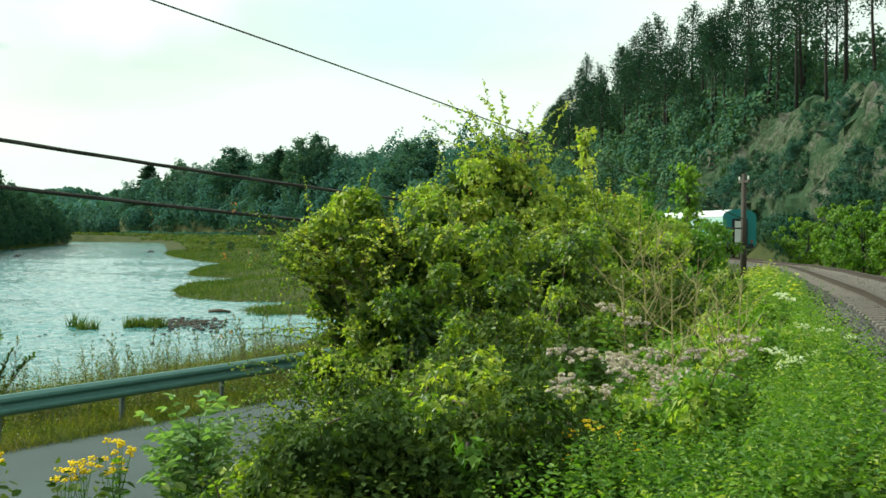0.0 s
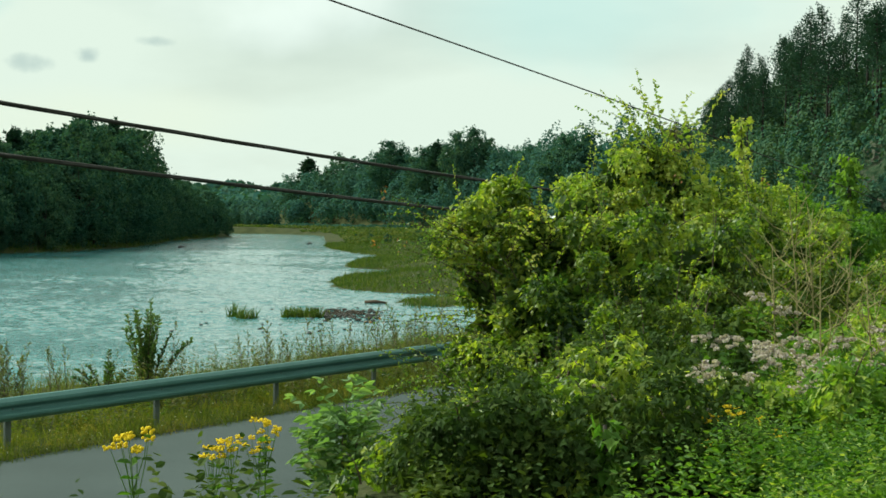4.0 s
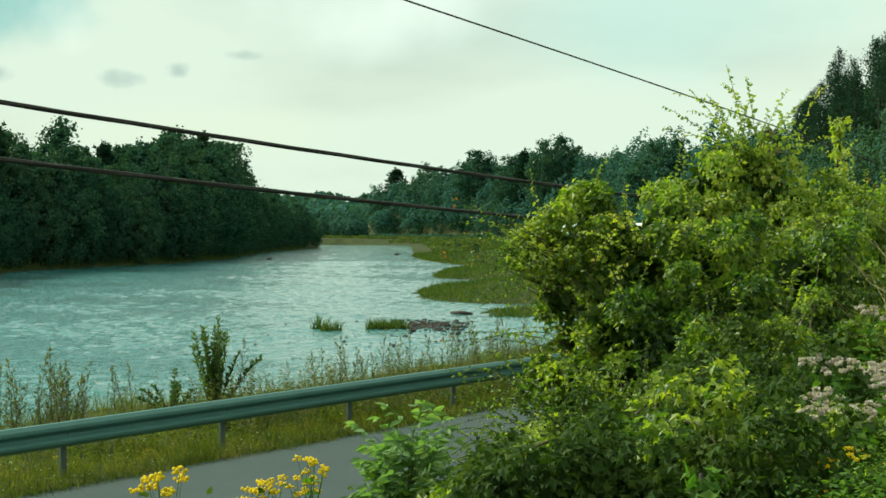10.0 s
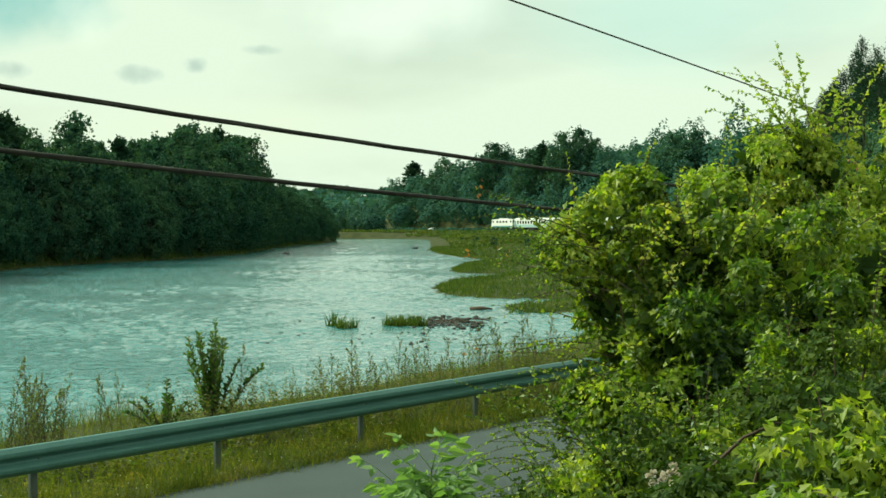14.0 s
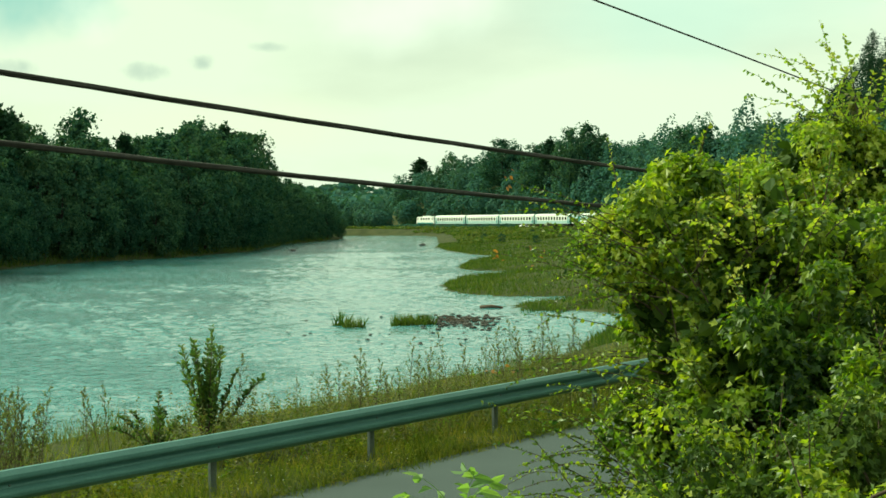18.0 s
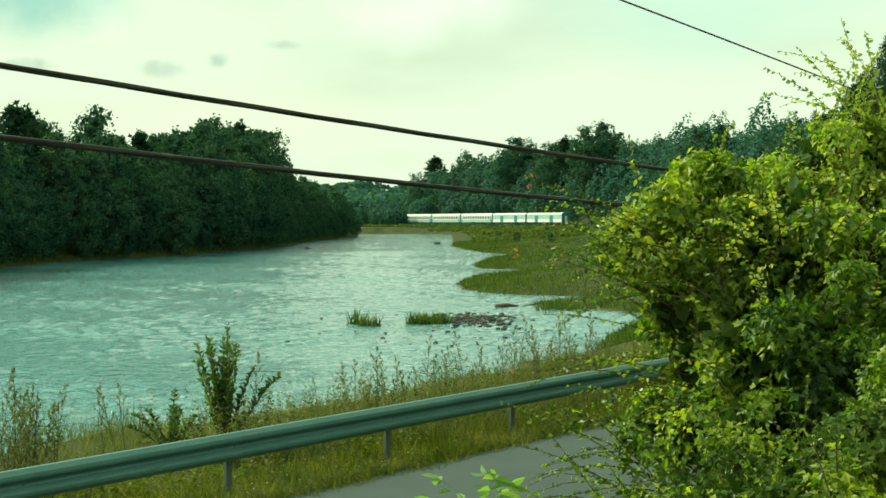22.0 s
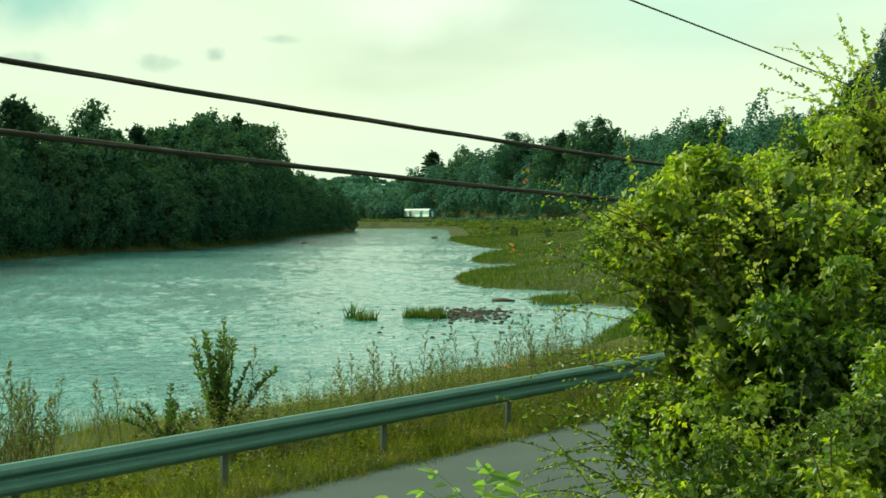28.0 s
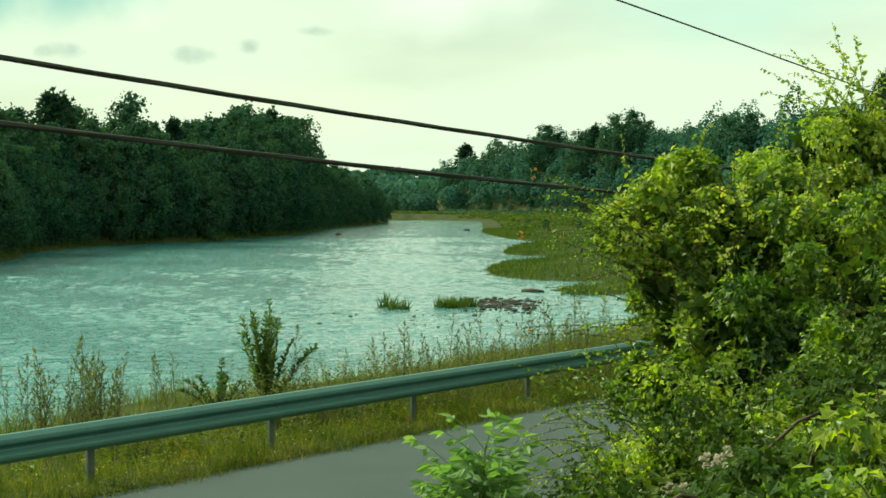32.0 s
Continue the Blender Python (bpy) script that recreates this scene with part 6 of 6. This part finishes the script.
# ---- cliff and shrubs beyond the track ----
def build_cliff():
    g = np.random.default_rng(61)
    ss = np.arange(186, 258, 0.6)
    oo = np.arange(10.5, 20, 0.4)
    P = np.array([[beside_track(s, o) for o in oo] for s in ss])
    z = ground_z(P[..., 0].ravel(), P[..., 1].ravel()).reshape(P.shape[:2])
    k = np.array([[noise.turbulence_vector((P[i, j, 0] * 0.3, P[i, j, 1] * 0.3, z[i, j] * 0.25), 5, True)[:] for j in range(len(oo))] for i in range(len(ss))])
    fade = np.minimum(sstep(0, 8, np.arange(len(ss)) * 0.6)[:, None], sstep(0, 8, (len(ss) - 1 - np.arange(len(ss))) * 0.6)[:, None])
    fade = fade * sstep(0, 2, oo - 10.5)[None, :] * sstep(0, 1.5, oo[-1] - oo)[None, :]
    V = np.stack([P[..., 0] - (k[..., 0] + 0.5) * 2.2 * fade, P[..., 1] + k[..., 1] * 1.6 * fade, z - 0.5 + (0.7 + k[..., 2] * 1.8) * fade], -1).reshape(-1, 3)
    m = len(oo)
    F = [(i * m + j, i * m + j + 1, (i + 1) * m + j + 1, (i + 1) * m + j) for i in range(len(ss) - 1) for j in range(m - 1)]
    tagged(new("cliff", mesh_of("cliff", V, F, M["rock"])), "grey weathered rock cliff on the wooded hillside", "cliff", kind="structure")
    scrub = []
    for i in range(150):
        x, y = beside_track(g.uniform(178, 262), g.uniform(9, 21))
        scrub.append((x, y, g.uniform(1.6, 3.6), g.uniform(1.8, 3.6)))
    far_woods("cliff_scrub", "dark green scrub growing on the ledges of the cliff", g, scrub, 420, 0.16, M["leaf_tree"])


build_cliff()
LIGHT = [tree_thing(broadleaf(rng, 6, 5.5, 110, 60, 0.17, M["leaf_light"], 0.0), "bright green bushy tree beside the railway", "bushes beyond the track", pose(50, 106, gz(50, 106)))]
for x, y, k in ((47.5, 97, 0.85), (46.0, 88, 0.7), (44.5, 80, 0.75), (43, 72, 0.7), (46.5, 84, 1.1), (49.5, 92, 1.1), (40, 64, 0.65), (37.5, 57, 0.6), (41.5, 61, 0.9), (52, 118, 0.8), (38, 50, 0.9), (32, 50, 0.75), (29.5, 44, 0.7), (35, 57, 0.95), (31, 41, 0.9)):
    copy_thing(LIGHT[0], at_ground(x, y, g, k))
n = 5000
sx = g.uniform(95, 160, n)
pts = np.array([beside_track(a, b) for a, b in zip(sx, g.uniform(3.0, 6.5, n))])
blades("trackside_grass", "dry yellow grass along the far side of the track", g, pts, g.uniform(0.2, 0.6, n), 0.03, M["dry"], 0.4)
for i in range(9):
    y = g.uniform(260, 420)
    x = np.interp(y, *np.array(RIGHT_BANK).T) + g.uniform(7, 30)
    copy_thing(SLOPE_PROTO[2], at_ground(float(x), y, g, g.uniform(0.15, 0.32)))
PALE = tree_thing(broadleaf(rng, 9, 7, 90, 22, 0.6, M["leaf_light"], 0.0), "pale green willow at the water's edge", "willows on the far bank", pose(-49.5, 120, gz(-57, 120)))
PALE.matrix_basis = pose(-62.5, 118, gz(-62.5, 118) - 0.1)


# ---- train ----
def side_profile(half, floor, top, curve):
    """Closed cross-section of a vehicle body: x across, z up."""
    pts = [(-half + 0.1, floor), (-half, floor + 0.12), (-half, top - curve)]
    for i in range(1, 8):
        w = math.pi * i / 8
        pts.append((-half * math.cos(w), top - curve + curve * math.sin(w)))
    pts += [(half, top - curve), (half, floor + 0.12), (half - 0.1, floor)]
    return pts


def extrude(prof, y0, y1, mats, pick=None):
    bm = bmesh.new()
    a = [bm.verts.new((x, y0, z)) for x, z in prof]
    b = [bm.verts.new((x, y1, z)) for x, z in prof]
    n = len(prof)
    for i in range(n):
        j = (i + 1) % n
        f = bm.faces.new((a[i], a[j], b[j], b[i]))
        f.material_index = pick((prof[i][1] + prof[j][1]) / 2) if pick else 0
    bm.faces.new(a)
    bm.faces.new(b[::-1])
    bmesh.ops.recalc_face_normals(bm, faces=bm.faces[:])
    return bm


def bogie(root, y):
    b = part("bogie", from_bm("bogie", box(2.2, 3.2, 0.35, 0.05, (0, y, 0.75)), M["dark"]), root)
    for dy in (-1.25, 1.25):
        bm = bmesh.new()
        for sx in (-0.75, 0.75):
            bmesh.ops.create_cone(bm, cap_ends=True, segments=20, radius1=0.46, radius2=0.46, depth=0.13, matrix=Matrix.Translation((sx, y + dy, 0.46)) @ Matrix.Rotation(math.pi / 2, 4, "Y"))
        bmesh.ops.create_cone(bm, cap_ends=True, segments=10, radius1=0.08, radius2=0.08, depth=1.5, matrix=Matrix.Translation((0, y + dy, 0.46)) @ Matrix.Rotation(math.pi / 2, 4, "Y"))
        part("wheelset", from_bm("wheelset", bm, M["dark"]), b)


def coach(windows, label):
    """A 26 m coach, origin on the rails at its middle, facing +y."""
    root = thing("passenger_coach" if windows else "baggage_coach", label, "train car", "cars of the train")
    L = 12.9
    low = M["coach_teal"]
    body = extrude(side_profile(1.41, 1.0, 3.45, 0.01), -L, L, None, lambda z: 0)
    part("body", from_bm("body", body, M["coach_white"] if windows else M["coach_pale"]), root)
    part("roof", from_bm("roof", extrude(side_profile(1.41, 3.42, 4.15, 0.55), -L, L, None, lambda z: 0), M["coach_roof"]), root)
    for sx in (-1, 1):
        part("stripe", from_bm("stripe", box(0.02, 2 * L - 0.1, 0.95 if windows else 0.9, 0, (sx * 1.42, 0, 1.55)), M["coach_pale"] if windows else M["coach_white"]), root, "painted band along the side")
        if windows:
            for i in range(11):
                w = part("window", from_bm("window", box(0.05, 1.25, 1.05, 0.03, (sx * 1.41, -10.2 + i * 2.04, 2.7)), M["coach_roof"]), root)
                part("pane", from_bm("pane", box(0.03, 1.14, 0.94, 0.0, (sx * 1.44, -10.2 + i * 2.04, 2.7)), M["glass"]), w)
            for y in (-12.0, 12.0):
                part("door", from_bm("door", box(0.04, 0.85, 2.1, 0.02, (sx * 1.42, y, 2.2)), low), root)
        else:
            for y in (-5.5, 5.5):
                d = part("sliding_door", from_bm("sliding_door", box(0.06, 2.4, 2.1, 0.02, (sx * 1.43, y, 2.2)), M["coach_teal"]), root)
                part("handle", from_bm("handle", box(0.04, 0.05, 0.5, 0.0, (sx * 1.47, y + 1.0, 2.1)), M["dark"]), d)
    for sy in (-1, 1):
        part("end_wall", from_bm("end_wall", extrude(side_profile(1.43, 1.0, 4.18, 0.6), sy * L, sy * (L + 0.05), None), M["coach_teal"]), root, "dark teal end wall")
        part("end_door", from_bm("end_door", box(0.9, 0.06, 2.0, 0.02, (0, sy * (L + 0.24), 2.15)), M["coach_roof"]), root)
        part("gangway", from_bm("gangway", box(1.3, 0.22, 2.3, 0.05, (0, sy * (L + 0.13), 2.2)), M["rubber"]), root)
        for sx in (-0.88, 0.88):
            bm = bmesh.new()
            bmesh.ops.create_cone(bm, cap_ends=True, segments=14, radius1=0.24, radius2=0.24, depth=0.06, matrix=Matrix.Translation((sx, sy * (L + 0.4), 1.05)) @ Matrix.Rotation(math.pi / 2, 4, "X"))
            bmesh.ops.create_cone(bm, cap_ends=True, segments=10, radius1=0.09, radius2=0.09, depth=0.45, matrix=Matrix.Translation((sx, sy * (L + 0.2), 1.05)) @ Matrix.Rotation(math.pi / 2, 4, "X"))
            part("buffer", from_bm("buffer", bm, M["dark"]), root)
            part("tail_lamp", from_bm("tail_lamp", box(0.18, 0.08, 0.18, 0.03, (sx * 1.2, sy * (L + 0.03), 1.45)), M["red"]), root)
    part("underframe", from_bm("underframe", box(2.3, 2 * L - 0.6, 0.3, 0.03, (0, 0, 0.98)), M["dark"]), root)
    part("equipment_box", from_bm("equipment_box", box(2.2, 5.0, 0.5, 0.06, (0, 1.0, 0.65)), M["dark"]), root)
    bogie(root, -9.2)
    bogie(root, 9.2)
    return root


def locomotive():
    root = thing("locomotive", "white electric locomotive leading the train", "locomotive", "cars of the train")
    L = 8.2
    bm = extrude(side_profile(1.45, 1.1, 3.75, 0.25), -L, L, None)
    for v in bm.verts:
        if abs(v.co.y) > L - 0.01 and v.co.z > 2.3:
            v.co.y -= math.copysign((v.co.z - 2.3) * 0.42, v.co.y)
    part("body", from_bm("body", bm, M["coach_white"]), root)
    part("stripe", from_bm("stripe", box(2.94, 2 * L - 1.6, 0.4, 0.0, (0, 0, 1.35)), M["coach_teal"]), root)
    for sy in (-1, 1):
        part("windscreen", from_bm("windscreen", box(2.2, 0.08, 0.75, 0.03, (0, 0, 0)), M["glass"]), root, m=pose(0, sy * (L - 0.28), 3.05, sy * 22))
        for sx in (-1, 1):
            part("side_window", from_bm("side_window", box(0.05, 0.8, 0.7, 0.03, (sx * 1.45, sy * (L - 1.5), 2.95)), M["glass"]), root)
            part("headlight", from_bm("headlight", box(0.3, 0.08, 0.2, 0.03, (sx * 1.0, sy * (L + 0.01), 1.75)), M["coach_roof"]), root)
    for y in (-3.5, -1.2, 1.2, 3.5):
        for sx in (-1, 1):
            part("grille", from_bm("grille", box(0.04, 1.4, 0.7, 0.02, (sx * 1.455, y, 2.95)), M["dark"]), root)
    part("roof_box", from_bm("roof_box", box(1.6, 7.0, 0.35, 0.06, (0, 0, 3.88)), M["coach_roof"]), root)
    V, F = tube([[(-0.5, -4.5, 3.8, 0.04), (-0.5, -3.4, 4.25, 0.04), (-0.5, -4.6, 4.6, 0.04)], [(0.5, -4.5, 3.8, 0.04), (0.5, -3.4, 4.25, 0.04), (0.5, -4.6, 4.6, 0.04)], [(-0.8, -4.6, 4.62, 0.04), (0.8, -4.6, 4.62, 0.04)]], 5)
    part("pantograph", mesh_of("pantograph", V, F, M["dark"]), root)
    bogie(root, -5.0)
    bogie(root, 5.0)
    return root


TAIL_CAR = coach(False, "teal baggage coach with a dark end door")
TRAIN = [TAIL_CAR, copy_thing(TAIL_CAR, Matrix.Identity(4))]
PAX = coach(True, "cream and teal passenger coach with a row of windows")
TRAIN += [PAX] + [copy_thing(PAX, Matrix.Identity(4)) for _ in range(3)]
LOCO = locomotive()


def car_thing():
    root = thing("car", "small white car driving along the river road", "car")
    prof = [(-2.0, 0.35), (-2.05, 0.75), (-1.95, 0.92), (-1.35, 1.0), (-0.75, 1.42), (0.7, 1.45), (1.5, 1.02), (2.0, 0.95), (2.08, 0.6), (2.05, 0.35)]
    bm = bmesh.new()
    a = [bm.verts.new((-0.82 + (0.12 if z > 1.2 else 0), y, z)) for y, z in prof]
    b = [bm.verts.new((0.82 - (0.12 if z > 1.2 else 0), y, z)) for y, z in prof]
    n = len(prof)
    for i in range(n):
        bm.faces.new((a[i], a[(i + 1) % n], b[(i + 1) % n], b[i]))
    bm.faces.new(a[::-1])
    bm.faces.new(b)
    bmesh.ops.recalc_face_normals(bm, faces=bm.faces[:])
    part("body", from_bm("body", bm, M["car_white"]), root)
    part("windscreen", from_bm("windscreen", box(1.3, 0.03, 0.6, 0.0), M["glass"]), root, m=pose(0, -1.06, 1.22, -55))
    part("rear_window", from_bm("rear_window", box(1.3, 0.03, 0.6, 0.0), M["glass"]), root, m=pose(0, 1.12, 1.25, 60))
    for sx in (-1, 1):
        part("side_window", from_bm("side_window", box(0.03, 1.5, 0.32, 0.02, (sx * 0.775, 0, 1.2)), M["glass"]), root)
        for y in (-1.3, 1.3):
            bm = bmesh.new()
            bmesh.ops.create_cone(bm, cap_ends=True, segments=18, radius1=0.31, radius2=0.31, depth=0.2, matrix=Matrix.Translation((sx * 0.78, y, 0.31)) @ Matrix.Rotation(math.pi / 2, 4, "Y"))
            part("wheel", from_bm("wheel", bm, M["rubber"]), root)
    return root


CAR = car_thing()


def along(line, d, s):
    return np.array([np.interp(s, d, line[:, 0]), np.interp(s, d, line[:, 1])])


def motions():
    d = np.concatenate([[0], np.cumsum(np.linalg.norm(np.diff(TRACK, axis=0), axis=1))])
    mark = d[np.argmin(np.hypot(TRACK[:, 0] - 25, TRACK[:, 1] - 487))]
    times = [i * 1.0 for i in range(33)]
    pos = 13.4
    for i, ob in enumerate(TRAIN + [LOCO]):
        half, bog = (13.4, 9.2) if i < 6 else (8.8, 5.0)
        if i == 6:
            pos += 8.8 - 13.4
        rows = []
        for t in times:
            c = mark + 11.0 + 17.7 * (max(t, 13.0) - 23.0) - 15.95 * max(0.0, 13.0 - t) + pos
            a, b = along(TRACK, d, c - bog), along(TRACK, d, c + bog)
            m = (a + b) / 2
            w = math.degrees(math.atan2(b[1] - a[1], b[0] - a[0])) - 90
            rows.append((t, pose(m[0], m[1], track_z(m) + 0.37, 0, 0, w)))
        walk(ob, rows)
        pos += 26.8
    d = np.concatenate([[0], np.cumsum(np.linalg.norm(np.diff(ROAD, axis=0), axis=1))])
    mark = d[np.argmin(np.hypot(ROAD[:, 0] - 9.8, ROAD[:, 1] - 490))]
    rows = []
    for t in times:
        c = mark - 17.0 * (t - 16.5)
        m, b = along(ROAD, d, c), along(ROAD, d, c - 1)
        w = math.degrees(math.atan2(b[1] - m[1], b[0] - m[0])) + 90
        nrm = unit(b - m)
        rows.append((t, pose(m[0] + nrm[1] * 1.5, m[1] - nrm[0] * 1.5, 2.225, 0, 0, w)))
    walk(CAR, rows)
    walk(WATER, [(0, pose(0, 0, 0)), (32, pose(2.5, -9, 0))])


motions()
